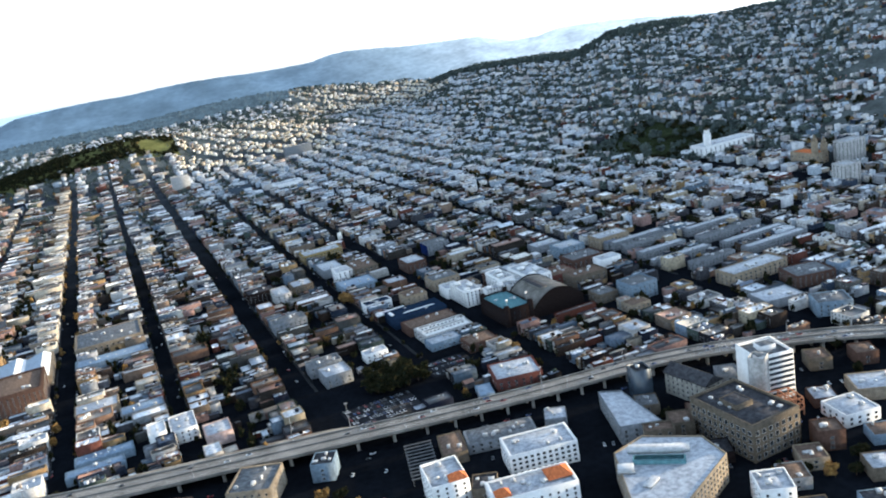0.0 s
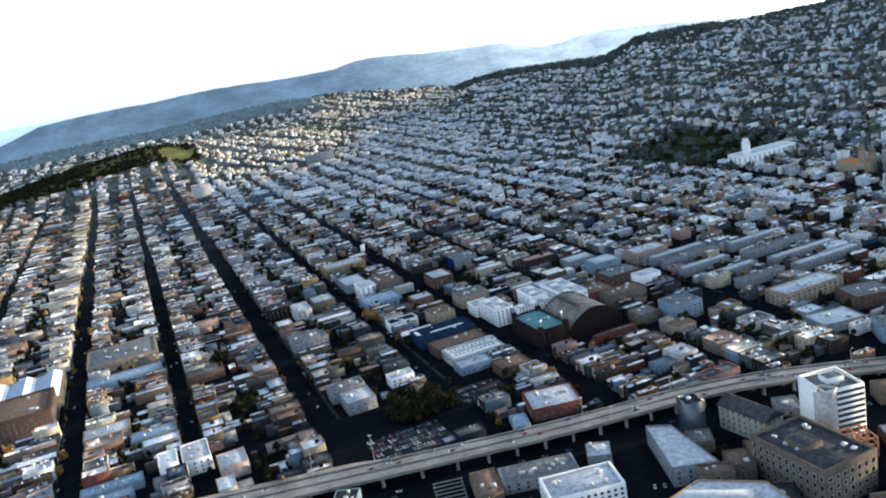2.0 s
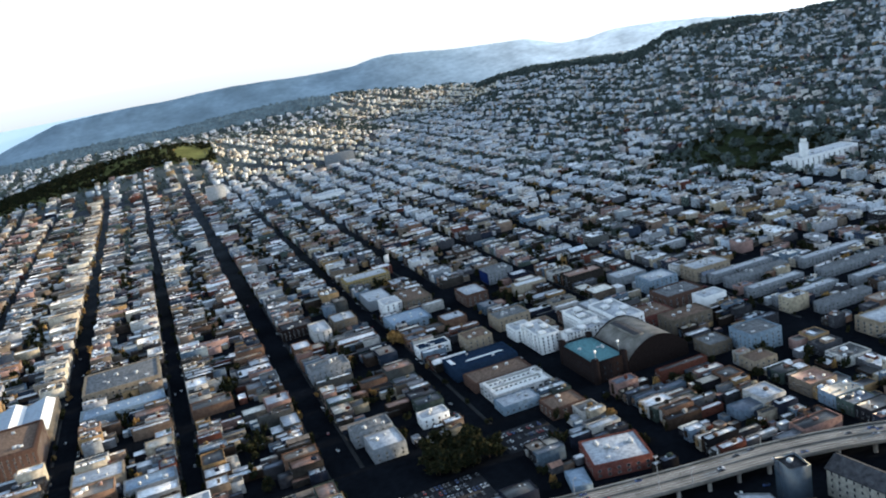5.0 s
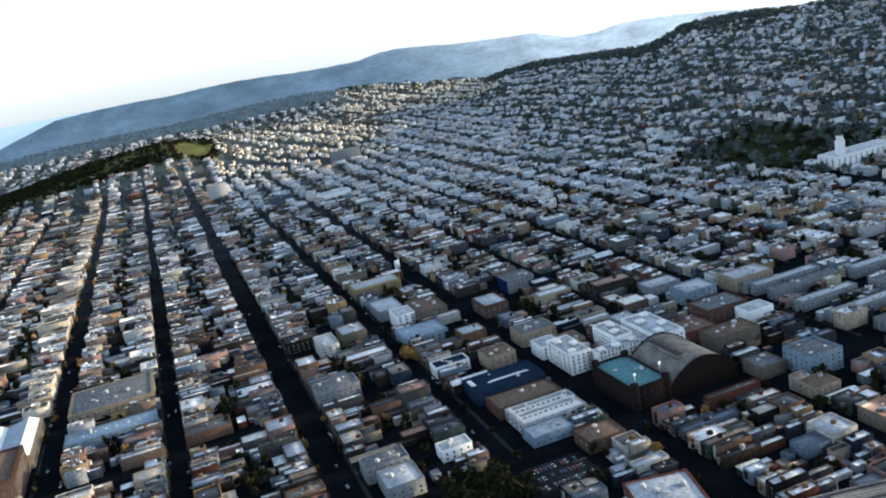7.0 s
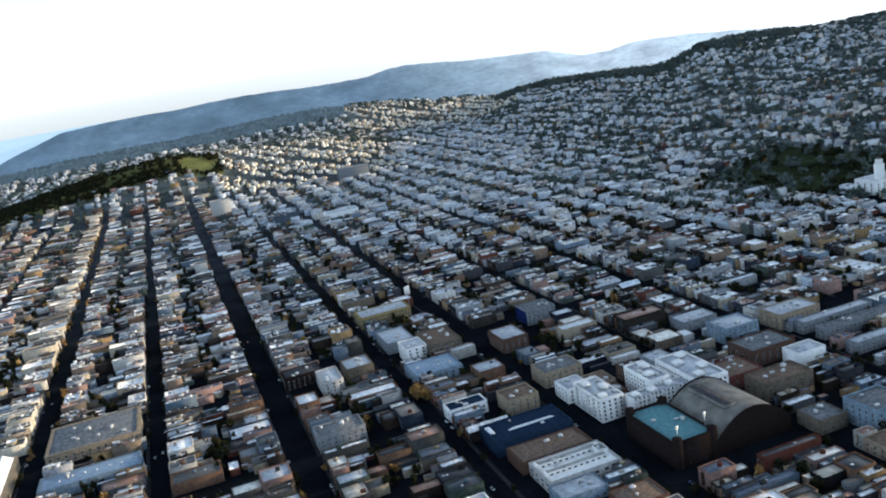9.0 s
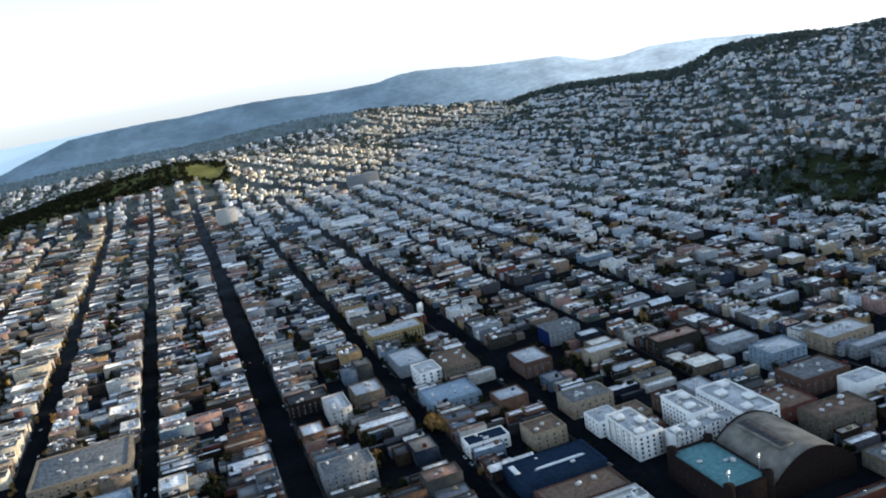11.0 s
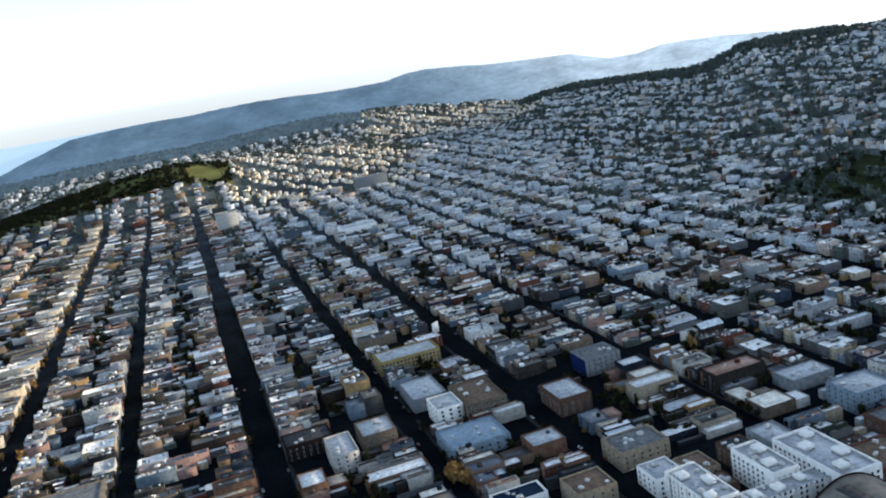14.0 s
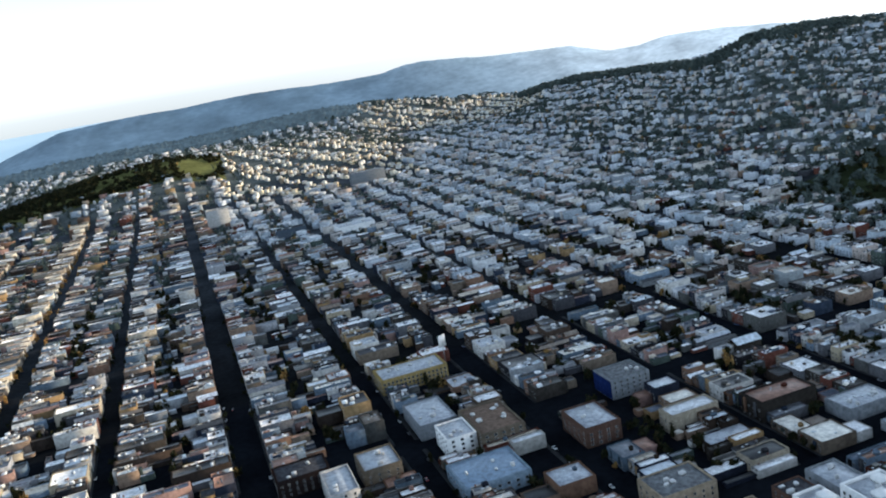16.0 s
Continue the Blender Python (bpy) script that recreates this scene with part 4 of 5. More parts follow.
building("blue-white block of flats with small windows", 240, -190, 30, 26, 13, -30, m_paleblue, m_greyroof, SW, 3)
building("cream house with a brown gravel roof", 128, -58, 22, 18, 9, 0, m_cream, m_brownroof, SW, 1)
building("brown flats near the freeway bend", 285, -120, 40, 34, 12, -15, m_brown, m_greyroof, SW, 4)

# ---- the rest of the turned blocks before the freeway ----
KEEP_OUT += [(-175, -128, -225, -155), (-92, -60, -345, -185)]
ru = random.Random(31)
u_, v_ = Vector((math.cos(radians(TURN)), math.sin(radians(TURN)))), Vector((-math.sin(radians(TURN)), math.cos(radians(TURN))))
FILL = [("low grey workshop with a flat roof", m_grey), ("cream flat-roofed shop with a parapet", m_cream), ("dark brick flat-roofed workshop with a parapet", m_darkbrick),
        ("dark brown flat-roofed store with vents", m_brown), ("tan flat-roofed warehouse with vents", m_tan), ("pale blue flat-roofed garage", m_paleblue)]
yard_cars, yard_trees = [], []
for i in range(-26, 28):
    for j in range(-16, 14):
        if i % 6 == 0 or j % 4 == 0:
            continue
        p = Vector((-60, -260)) + u_ * (i * 17) + v_ * (j * 19)
        sx, sy = ru.choice((16.6, 16.6, 15, 16.9)), ru.choice((18.6, 18.6, 17, 18.8))
        if not -520 < p.x < 420 or not -520 < p.y < -60:
            continue
        near = np.hypot(way[:, 0] - p.x, way[:, 1] - p.y)
        k = int(near.argmin())
        t = way[min(k + 1, len(way) - 1), :2] - way[max(k - 1, 0), :2]
        if near[k] < way[k, 2] + 16 or t[0] * (p.y - way[k, 1]) - t[1] * (p.x - way[k, 0]) > 0:
            continue
        if polar(p.x, p.y)[1] < 60 or p.y < -330 and p.x < -60 or p.y < -420:
            continue
        if (blocked(p.x, p.y, 6, 7) or ru.random() < 0.16) and not (-310 < p.x < 230 and p.y > -400):
            continue
        if blocked(p.x, p.y, 6, 7) or ru.random() < 0.1 or -290 < p.x < -160 and p.y < -160 or p.x > 60 and p.y < -300 and ru.random() < 0.5:
            # a yard with parked cars and a tree
            for q in range(5):
                c_ = p + u_ * (q * 3.1 - 6.2) + v_ * ru.choice((-5.5, 5.5))
                if ru.random() < 0.8 and not blocked(c_.x, c_.y, 1.5, 1.5):
                    yard_cars.append((c_.x, c_.y, TURN + 90))
            c_ = p + u_ * ru.uniform(-7, 7) + v_ * ru.uniform(-2, 2)
            if ru.random() < 0.6 and not blocked(c_.x, c_.y, 3, 3):
                yard_trees.append((c_.x, c_.y, ru.uniform(7, 11)))
            continue
        lab, wm = ru.choice(FILL)
        building(lab, p.x, p.y, sx, sy, ru.choice((6, 7, 8, 8.5, 10, 12, 14)), TURN, wm, ru.choice((m_silver, m_greyroof, m_brownroof, m_darkroof, m_darkroof)), (7.5, 2.4, 1.8), ru.randrange(1, 5), sides="n")

# ---- school with a tower and the two-towered church by the park ----
school = building("long white school building with a red roof and slim tower", 660, 425, 110, 34, 18, 0, m_white, m_silver, (9, 2.4, 2.4), 3, 0, "school", "school", z0=8)
v, f, i = stamp(BOX_V, CLOSED_F, [0] * 6, [(-38, -8, 0, 9, 9, 38, 0), (-38, -8, 38, 6.5, 6.5, 6, 0)])
part("tower", v, f, [m_white], school)
me = unit_any("dome", [(3.2 * math.cos(a) * c, 3.2 * math.sin(a) * c, 44 + 3.6 * s) for c, s in ((1, 0), (0.8, 0.6), (0.35, 0.93)) for a in np.linspace(0, 2 * math.pi, 9)[:-1]],
              [(r * 8 + i, r * 8 + (i + 1) % 8, (r + 1) * 8 + (i + 1) % 8, (r + 1) * 8 + i) for r in range(2) for i in range(8)], [m_tan])
child("dome", me, school, -38, -8, 0)
church = building("cream church with two ornate towers", 655, 232, 26, 48, 18, 0, m_cream, m_tile, (6, 1.4, 4), 0, 0, "church", "church", z0=4, storey=8)
for dx, hh in ((-9, 36), (9, 30)):
    v, f, i = stamp(BOX_V, CLOSED_F, [0] * 6, [(dx, -20, 0, 7, 7, hh, 0), (dx, -20, hh, 5, 5, 5, 0), (dx, -20, hh + 5, 2.5, 2.5, 4, 0)])
    part("bell_tower", v, f, [m_cream], church)
building("pale apartment tower among low houses", 590, 106, 24, 26, 30, 0, m_hazy, m_silver, MW, 3, 0, "apartment_tower", "apartment tower")
building("pale apartment slab beside the church", 690, 190, 40, 22, 30, 0, m_hazy, m_silver, MW, 3, 0, "apartment_tower", "apartment tower", z0=6)
# ================= the city's houses =================
KEEP_OUT += [(-186, -92, -110, -8), (-92, -44, -60, -18)]      # car parks and the grove
lots, yards, sheds = make_lots()
lots = [l for l in lots if not near_freeway(l[0], l[1], 12)]
yards = [t for k, t in enumerate(yards) if not near_freeway(t[0], t[1], 4) and (k % 2 == 0 or not (3.6 < polar(t[0], t[1])[0] < 17 and polar(t[0], t[1])[1] > 2150))]
sheds = [t for t in sheds if not near_freeway(t[0], t[1], 9)]
xy = np.array([(l[0], l[1]) for l in lots])
base = np.minimum(height(xy[:, 0] - 8, xy[:, 1]), height(xy[:, 0] + 8, xy[:, 1])) - 1.0
order = sorted(range(len(lots)), key=lambda k: math.hypot(lots[k][0] + 90, (lots[k][1] - 70) * 0.9))
single = {k for k in order[:235] if -420 < lots[k][0] < 330}
rnd = random.Random(5)
LABELS = {"flat": "narrow flat-roofed painted row house with street windows", "gable": "narrow gable-roofed painted row house with street windows",
          "wide": "broad flat-roofed block of flats with rows of windows"}


def house(x, y, z, dx, dy, h, side, gabled):
    kind = "gable" if gabled else ("wide" if dy > 12 else "flat")
    ob = tagged(new("row_house"), LABELS[kind], "house", "row houses")
    ob.location = (x, y, z)
    if dx > 15 and rnd.random() < 0.85:
        # a lower, narrower back wing beside a light well
        back = dx * rnd.uniform(0.3, 0.5)
        wy, hh, wd = rnd.choice((-1, 1)) * dy * 0.16, h * rnd.uniform(0.55, 0.9), dy * 0.66
        wing = child("back_wing", U_WALL, ob, -side * (dx - back) / 2, wy, 0, back + 0.4, wd, hh)
        child("roof", U_ROOF, wing, 0, 0, 0)
        ob.location.x, dx = x + side * back / 2, dx - back
        for o in ob.children:
            o.location.x -= side * back / 2
    child("wall", U_GWALL if gabled else U_WALL, ob, 0, 0, 0, dx, dy, h)
    child("roof", U_GROOF if gabled else U_ROOF, ob, 0, 0, 0, dx, dy, h)
    face = -1 if x > -240 else 1
    fx, turn = face * dx / 2, face * math.pi / 2
    body = h * 0.76 if gabled else h * 0.92
    floors = min(3, max(2, int((body - 1.0) / 3.2)))
    n = max(2, int(dy / 4.6))
    for k in range(floors):
        for q in range(n):
            if rnd.random() < 0.9:
                child("window", U_WINDOW, ob, fx, -dy / 2 + dy * (q + 0.5) / n, 1.9 + 3.1 * k, 1.25, 1, 1.7, turn)
    if side == face and not gabled:
        for q in range(max(1, int(dy / 7.5))):
            yy = -dy / 2 + dy * (q + 0.5) / max(1, int(dy / 7.5)) + 0.8
            child("bay", U_BAY, ob, fx, yy, 3.6, 1.1, 2.8, body - 4.0, 0 if face > 0 else math.pi)
    if not gabled:
        top = h * 0.945
        for _ in range(rnd.choice((0, 1, 1, 2, 3))):
            child("skylight", U_SKYLIGHT, ob, rnd.uniform(-0.35, 0.35) * dx, rnd.uniform(-0.3, 0.3) * dy, top, rnd.uniform(0.9, 2), rnd.uniform(0.9, 1.6), 0.5)
        if rnd.random() < 0.7:
            child("stair_head", U_BOX, ob, rnd.uniform(-0.2, 0.3) * dx, rnd.uniform(-0.25, 0.25) * dy, top, rnd.uniform(2, 4), min(2.4, dy * 0.4), rnd.uniform(1.5, 2.6))
        if rnd.random() < 0.5:
            child("chimney", U_CHIMNEY, ob, rnd.uniform(-0.4, 0.4) * dx, rnd.choice((-0.44, 0.44)) * dy, top - 0.3, 0.6, 0.6, rnd.uniform(1.2, 2.2))


U_BAY = unit("bay", [(0, -0.5, 0), (1, -0.3, 0), (1, 0.3, 0), (0, 0.5, 0), (0, -0.5, 1), (1, -0.3, 1), (1, 0.3, 1), (0, 0.5, 1)], CLOSED_F, [m_wall_one])
U_CHIMNEY = unit("chimney", BOX_V, CLOSED_F, [m_brick])
avenue, flat, gable, wings, clutter, panes, hill_flat, hill_gable, sunny, sunny_gable = [], [], [], [], [], [], [], [], [], []
for k, ((x, y, dx, dy, h, side, r), z) in enumerate(zip(lots, base)):
    gabled = rnd.random() < (0.12 if r < 1500 else 0.3) and dy < 12
    if k in single:
        house(x, y, z, dx, dy, h + 1.0, side, gabled)
        continue
    if dx > 14 and rnd.random() < 0.85:
        # a lower back wing leaves a light well
        back = dx * rnd.uniform(0.3, 0.5)
        r > 2150 or wings.append((x - side * (dx - back) / 2, y + rnd.choice((-1, 1)) * dy * 0.18, z, back, dy * 0.62, h * rnd.uniform(0.5, 0.92), 0.0))
        x, dx = x + side * back / 2, dx - back
    az = float(polar(x, y)[0])
    if 3.6 < az < 15 + 0.8 * math.sin(r * 0.02) and 2230 < r < 3150 or 12.4 < az < 24 and 3300 < r < 4180:
        continue
    # beyond about this distance houses take the haze-paled colours
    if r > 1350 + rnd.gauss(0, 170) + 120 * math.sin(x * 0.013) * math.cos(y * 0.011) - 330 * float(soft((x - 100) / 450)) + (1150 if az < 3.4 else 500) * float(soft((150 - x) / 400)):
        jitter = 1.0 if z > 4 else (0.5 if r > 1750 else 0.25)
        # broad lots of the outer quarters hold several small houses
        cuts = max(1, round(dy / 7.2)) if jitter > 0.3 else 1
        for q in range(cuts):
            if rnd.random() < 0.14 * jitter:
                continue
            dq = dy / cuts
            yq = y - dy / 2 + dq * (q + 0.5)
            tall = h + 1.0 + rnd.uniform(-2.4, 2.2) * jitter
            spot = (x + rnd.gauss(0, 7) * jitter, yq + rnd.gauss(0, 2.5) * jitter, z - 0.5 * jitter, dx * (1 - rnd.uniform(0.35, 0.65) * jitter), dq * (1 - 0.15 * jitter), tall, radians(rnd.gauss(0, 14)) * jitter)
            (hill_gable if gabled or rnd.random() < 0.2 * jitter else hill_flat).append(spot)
    # fronts facing the avenues take the sun-tinted stucco
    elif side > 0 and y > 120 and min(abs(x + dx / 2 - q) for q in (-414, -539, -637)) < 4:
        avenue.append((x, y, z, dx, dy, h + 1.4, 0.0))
    else:
        (gable if gabled else flat).append((x, y, z, dx, dy, h + 1.0, 0.0))
    if not gabled and r < 2000:
        for _ in range(rnd.choice((3, 4, 5, 6, 8)) if r < 1300 else rnd.choice((0, 1, 2, 3))):
            s = rnd.choice((0.7, 0.9, 1.2, 1.8, 2.6, 3.4))
            clutter.append((x + rnd.uniform(-0.36, 0.36) * dx, y + rnd.uniform(-0.3, 0.3) * dy, z + (h + 1) * 0.94, s * rnd.uniform(0.8, 1.6), s, rnd.uniform(0.5, 2.2), 0.0))
    if not gabled and r < 1300:
        u = rnd.random()
        if u < 0.3:
            wings.append((x + rnd.choice((-0.3, 0, 0.3)) * dx, y + rnd.choice((-0.2, 0.2)) * dy, z + (h + 1) * 0.9, dx * rnd.uniform(0.2, 0.38), dy * rnd.uniform(0.4, 0.6), rnd.uniform(2.2, 3.4), 0.0))
        elif u < 0.55:
            wings.append((x - side * (dx / 2 + 1.2), y + rnd.choice((-0.25, 0.25)) * dy, z, 2.6, dy * 0.36, h * rnd.uniform(0.6, 1.08), 0.0))
    if r < 1250:
        face = -1 if x > -240 else 1
        n = max(2, int(dy / 3.6))
        for fl in range(max(2, int((h - 0.8) / 3.2))):
            for q in range(n):
                if rnd.random() < 0.85:
                    panes.append((x + face * dx / 2, y - dy / 2 + dy * (q + 0.5) / n, z + 2.6 + 3.1 * fl, 1.3, 1.0, 1.6, face * math.pi / 2))
# the hill quarters' terraces lie askew to the grid, in rows along the slopes
sx_, sy_ = math.sin(radians(64)), math.cos(radians(64))
for p in range(-30, 60):
    for q in range(-150, 420):
        x = 300 + sx_ * p * 54 - sy_ * q * 10.5 + rnd.gauss(0, 9) + 24 * math.sin(q * 0.05 + p * 1.7)
        y = 1900 + sy_ * p * 54 + sx_ * q * 10.5 + rnd.gauss(0, 2)
        az, r = (float(c) for c in polar(x, y))
        if not (3.6 < az < 15 + 0.8 * math.sin(r * 0.02) and 2230 < r < 3150 or 12.6 + 0.5 * math.sin(r * 0.017) < az < 24 and 3300 < r < 4180) or open_land(x, y) or rnd.random() < 0.1:
            continue
        row = (x, y, height1(x, y) - 1.5, rnd.uniform(6.5, 10), rnd.uniform(6, 9), rnd.choice((7, 8, 9, 10, 12)) + rnd.uniform(-0.8, 1.2), radians((-48 if r < 3200 else -58) + rnd.gauss(0, 12)))
        (sunny_gable if rnd.random() < 0.4 else sunny).append(row)
v, f, i = stamp(FLAT_V, FLAT_F, FLAT_I, flat + wings + [(x, y, -0.3, dx, dy, h, 0.0) for x, y, dx, dy, h in sheds])
houses = mesh_object("row_houses", v, f, [m_wall, m_roof], i)
tagged(houses, "rows of flat-roofed painted city houses filling the blocks", "houses", kind="stuff")
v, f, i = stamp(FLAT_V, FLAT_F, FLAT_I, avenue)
tagged(mesh_object("avenue_houses", v, f, [m_avenue, m_roof], i), "houses with low sun painted into the pale stucco fronts along the avenues", "houses", kind="stuff")
v, f, i = stamp(GABLE_V, GABLE_F, GABLE_I, gable)
gables = mesh_object("gabled_houses", v, f, [m_wall, m_roof], i)
gables.data.validate()
tagged(gables, "gable-roofed city houses scattered among the rows", "houses", kind="stuff")
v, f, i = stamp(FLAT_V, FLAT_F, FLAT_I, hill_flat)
tagged(mesh_object("hill_houses", v, f, [m_wall_hill, m_roof_hill], i), "houses paled as haze, covering the far flats and hillsides", "houses", kind="stuff")
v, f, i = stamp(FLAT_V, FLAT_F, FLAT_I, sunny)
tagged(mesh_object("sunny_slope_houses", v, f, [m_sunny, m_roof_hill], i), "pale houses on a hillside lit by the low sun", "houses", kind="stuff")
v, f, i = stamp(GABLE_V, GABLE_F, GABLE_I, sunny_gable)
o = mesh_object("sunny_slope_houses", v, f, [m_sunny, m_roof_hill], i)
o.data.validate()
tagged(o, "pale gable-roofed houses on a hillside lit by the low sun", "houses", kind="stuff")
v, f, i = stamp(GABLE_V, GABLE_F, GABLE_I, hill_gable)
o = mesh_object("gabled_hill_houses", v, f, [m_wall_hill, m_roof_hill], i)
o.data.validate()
tagged(o, "gable-roofed houses paled as haze on the far hillsides", "houses", kind="stuff")
v, f, i = stamp(BOX_V, BOX_F, [0] * 5, clutter)
tagged(mesh_object("roof_clutter", v, f, [m_roof], i), "skylights, stair heads and vents on the far roofs", "roof clutter", kind="stuff")
v, f, i = stamp(WIN_V, WIN_F, WIN_I, panes)
tagged(mesh_object("far_windows", v, f, [m_trim, m_glass], i), "small windows in the fronts of the farther houses", "windows", kind="stuff")


# ================= trees =================
def crown_template(seed, n=46, tris=3, size=0.14):
    """A crown of many small leaf clumps with gaps, one unit high and wide, on a stem."""
    rng = np.random.default_rng(seed)
    lobes = rng.normal(size=(6, 3)) * (0.2, 0.2, 0.13) + (0, 0, 0.6)
    v, f = [], []
    for k in range(n):
        d = rng.normal(size=3)
        d /= np.linalg.norm(d)
        p = lobes[k % 6] + d * rng.uniform(0.14, 0.3) * (1, 1, 0.85)
        for q in range(tris):
            a = rng.normal(size=(3, 3)) * size
            i = len(v)
            v += [tuple(p + a[0]), tuple(p + a[1]), tuple(p + a[2])]
            f.append((i, i + 1, i + 2))
    return v, f


def scatter_trees(name, label, places, mat, seed=0, clumps=46, size=0.14):
    groups = [[] for _ in range(4)]
    z = height(np.array([t[0] for t in places]), np.array([t[1] for t in places]))
    for k, ((x, y, w_, h_), zz) in enumerate(zip(places, z)):
        groups[k % 4].append((x, y, zz, w_, w_, h_, rnd.uniform(0, 6.28)))
    v, f, base_ = [], [], 0
    for k in range(4):
        tv, tf = crown_template(seed + k, clumps, 3, size)
        a, b_, _ = stamp(tv, tf, [0] * len(tf), groups[k])
        v.append(a)
        f.append(b_ + base_)
        base_ += len(a)
    ob = mesh_object(name, np.concatenate(v), np.concatenate(f), [mat])
    return tagged(ob, label, "trees", kind="stuff")


near_t = [t for k, t in enumerate(yards) if k % 14 and polar(t[0], t[1])[1] < 1500]
far_t = [t for k, t in enumerate(yards) if k % 14 and polar(t[0], t[1])[1] >= 1500]
scatter_trees("city_trees", "dark green street and backyard trees between the houses", near_t, m_leaf)
scatter_trees("hillside_trees", "trees between the far houses, paled grey-green as haze", far_t, m_leaf_far, 23, 14, 0.2)
scatter_trees("autumn_trees", "orange-brown autumn trees between the houses", [t for k, t in enumerate(yards) if k % 14 == 0], m_leaf_autumn, 7)

# avenue with autumn trees along one street; their orange stands in for sunlit fronts
row = [(x + rnd.uniform(-1.5, 1.5), y + rnd.uniform(-5, 5), rnd.uniform(3, 7), rnd.uniform(4, 10)) for y in range(330, 2000, 11) for x in (-411, -393) if rnd.random() < (0.24 if x < -400 else 0.1)]
scatter_trees("avenue_trees", "rows of trees along an avenue, orange in place of sunlit fronts", row, m_leaf_autumn, 3)


def tree(x, y, h, w_, mat, label, seed):
    ob = tagged(new("tree"), label, "tree")
    ob.location = (x, y, height1(x, y) - 0.3)
    ob.rotation_euler = (0, 0, seed * 1.7)
    bm = bmesh.new()
    for a, b_, r0, r1 in (((0, 0, 0), (0.1, 0, h * 0.45), 0.35, 0.22), ((0.1, 0, h * 0.4), (w_ * 0.2, w_ * 0.1, h * 0.7), 0.18, 0.07),
                          ((0.1, 0, h * 0.42), (-w_ * 0.2, w_ * 0.12, h * 0.72), 0.18, 0.07), ((0.1, 0, h * 0.4), (0, -w_ * 0.22, h * 0.68), 0.16, 0.06)):
        a, b_ = Vector(a), Vector(b_)
        ring = []
        for p, r in ((a, r0), (b_, r1)):
            ring.append([bm.verts.new(p + Vector((r * math.cos(t), r * math.sin(t), 0))) for t in (0, 1.257, 2.513, 3.77, 5.027)])
        for i in range(5):
            bm.faces.new((ring[0][i], ring[0][(i + 1) % 5], ring[1][(i + 1) % 5], ring[1][i]))
    me = bpy.data.meshes.new("trunk")
    bm.to_mesh(me)
    bm.free()
    me.materials.append(m_trunk)
    new("trunk", me).parent = ob
    v, f = crown_template(seed, 380, 3, 0.07)
    mesh_object("crown", np.array(v) * (w_, w_, h), f, [mat], parent=ob)
    return ob


rt = random.Random(9)
for k in range(26):
    tree(-118 + rt.uniform(-24, 26), -38 + rt.uniform(-18, 16), rt.uniform(12, 17), rt.uniform(11, 16), m_leaf, "large dark evergreen tree in a grove by the freeway", k)
for k, (x, y, h) in enumerate(((-88, 222, 15), (-84, 214, 12), (-80, 205, 9), (16, -72, 10), (-8, -60, 9), (34, -66, 9), (-28, -72, 8), (-410, 90, 9), (-412, 60, 9))):
    tree(x, y, h, h * 0.85, m_leaf_autumn, "orange-brown autumn tree among the houses", 40 + k)
for k, (x, y, h) in enumerate(((110, -78, 10), (104, -34, 8), (118, 16, 8), (204, 40, 9), (-404, -60, 11), (-410, -84, 9), (20, -352, 9), (34, -362, 8), (160, -290, 9), (180, -250, 10), (206, -120, 9), (-8, 120, 7), (6, -30, 7))):
    tree(x, y, h, h * 0.85, m_leaf, "dark green street tree with an uneven crown", 60 + k)

for k, (x, y, h) in enumerate(yard_trees[:45]):
    tree(x, y, h, h * 0.9, m_leaf if k % 3 else m_leaf_autumn, "dark green street tree with an uneven crown" if k % 3 else "orange-brown autumn tree among the houses", 90 + k)

# ================= park, grassy hill and woods =================
m_grass, nt, b = material("rough_grass", 0.95)
c = nt.nodes.new("ShaderNodeRGB")
c.outputs[0].default_value = (0.034, 0.042, 0.02, 1)
nt.links.new(worn(nt, c.outputs[0], 0.012, 0.6, 0.08), b.inputs["Base Color"])


# brighter than the park grass: the sun on the hilltop is in its colour
m_hillgrass = plain("sunlit_hill_grass", (0.12, 0.125, 0.045), 0.95, amount=0.4, scale=0.012, fine=0.08)


def lawn(name, label, xs, ys, inside, lift, mat):
    gx, gy = np.meshgrid(xs, ys)
    z = height(gx, gy) + lift
    n = len(xs)
    f = [(j * n + i, j * n + i + 1, (j + 1) * n + i + 1, (j + 1) * n + i) for j in range(len(ys) - 1) for i in range(n - 1) if inside((xs[i] + xs[i + 1]) / 2, (ys[j] + ys[j + 1]) / 2)]
    ob = mesh_object(name, np.c_[gx.ravel(), gy.ravel(), z.ravel()], f, [mat])
    return tagged(ob, label, "grass", kind="structure")


lawn("park_lawn", "dark green sloping park lawn among houses", np.linspace(560, 770, 30), np.linspace(470, 760, 40), lambda x, y: True, 0.2, m_grass)
lawn("hill_grass", "bare green grassy hilltop above the houses", np.linspace(-1150, 60, 90), np.linspace(1750, 2500, 70),
     lambda x, y: -16 < float(polar(x, y)[0]) < 3.9 and 2540 < float(polar(x, y)[1]) < 2950, 1.0, m_hillgrass)
wood = []
for _ in range(230):
    x, y = rt.uniform(560, 770), rt.uniform(470, 760)
    if rt.random() < 0.1 + 0.85 * (abs(x - 665) > 75 or abs(y - 615) > 110):
        wood.append((x, y, rt.uniform(7, 12), rt.uniform(8, 14)))
scatter_trees("park_trees", "dense dark trees round a park lawn", wood, m_leaf, 11)
wood = []
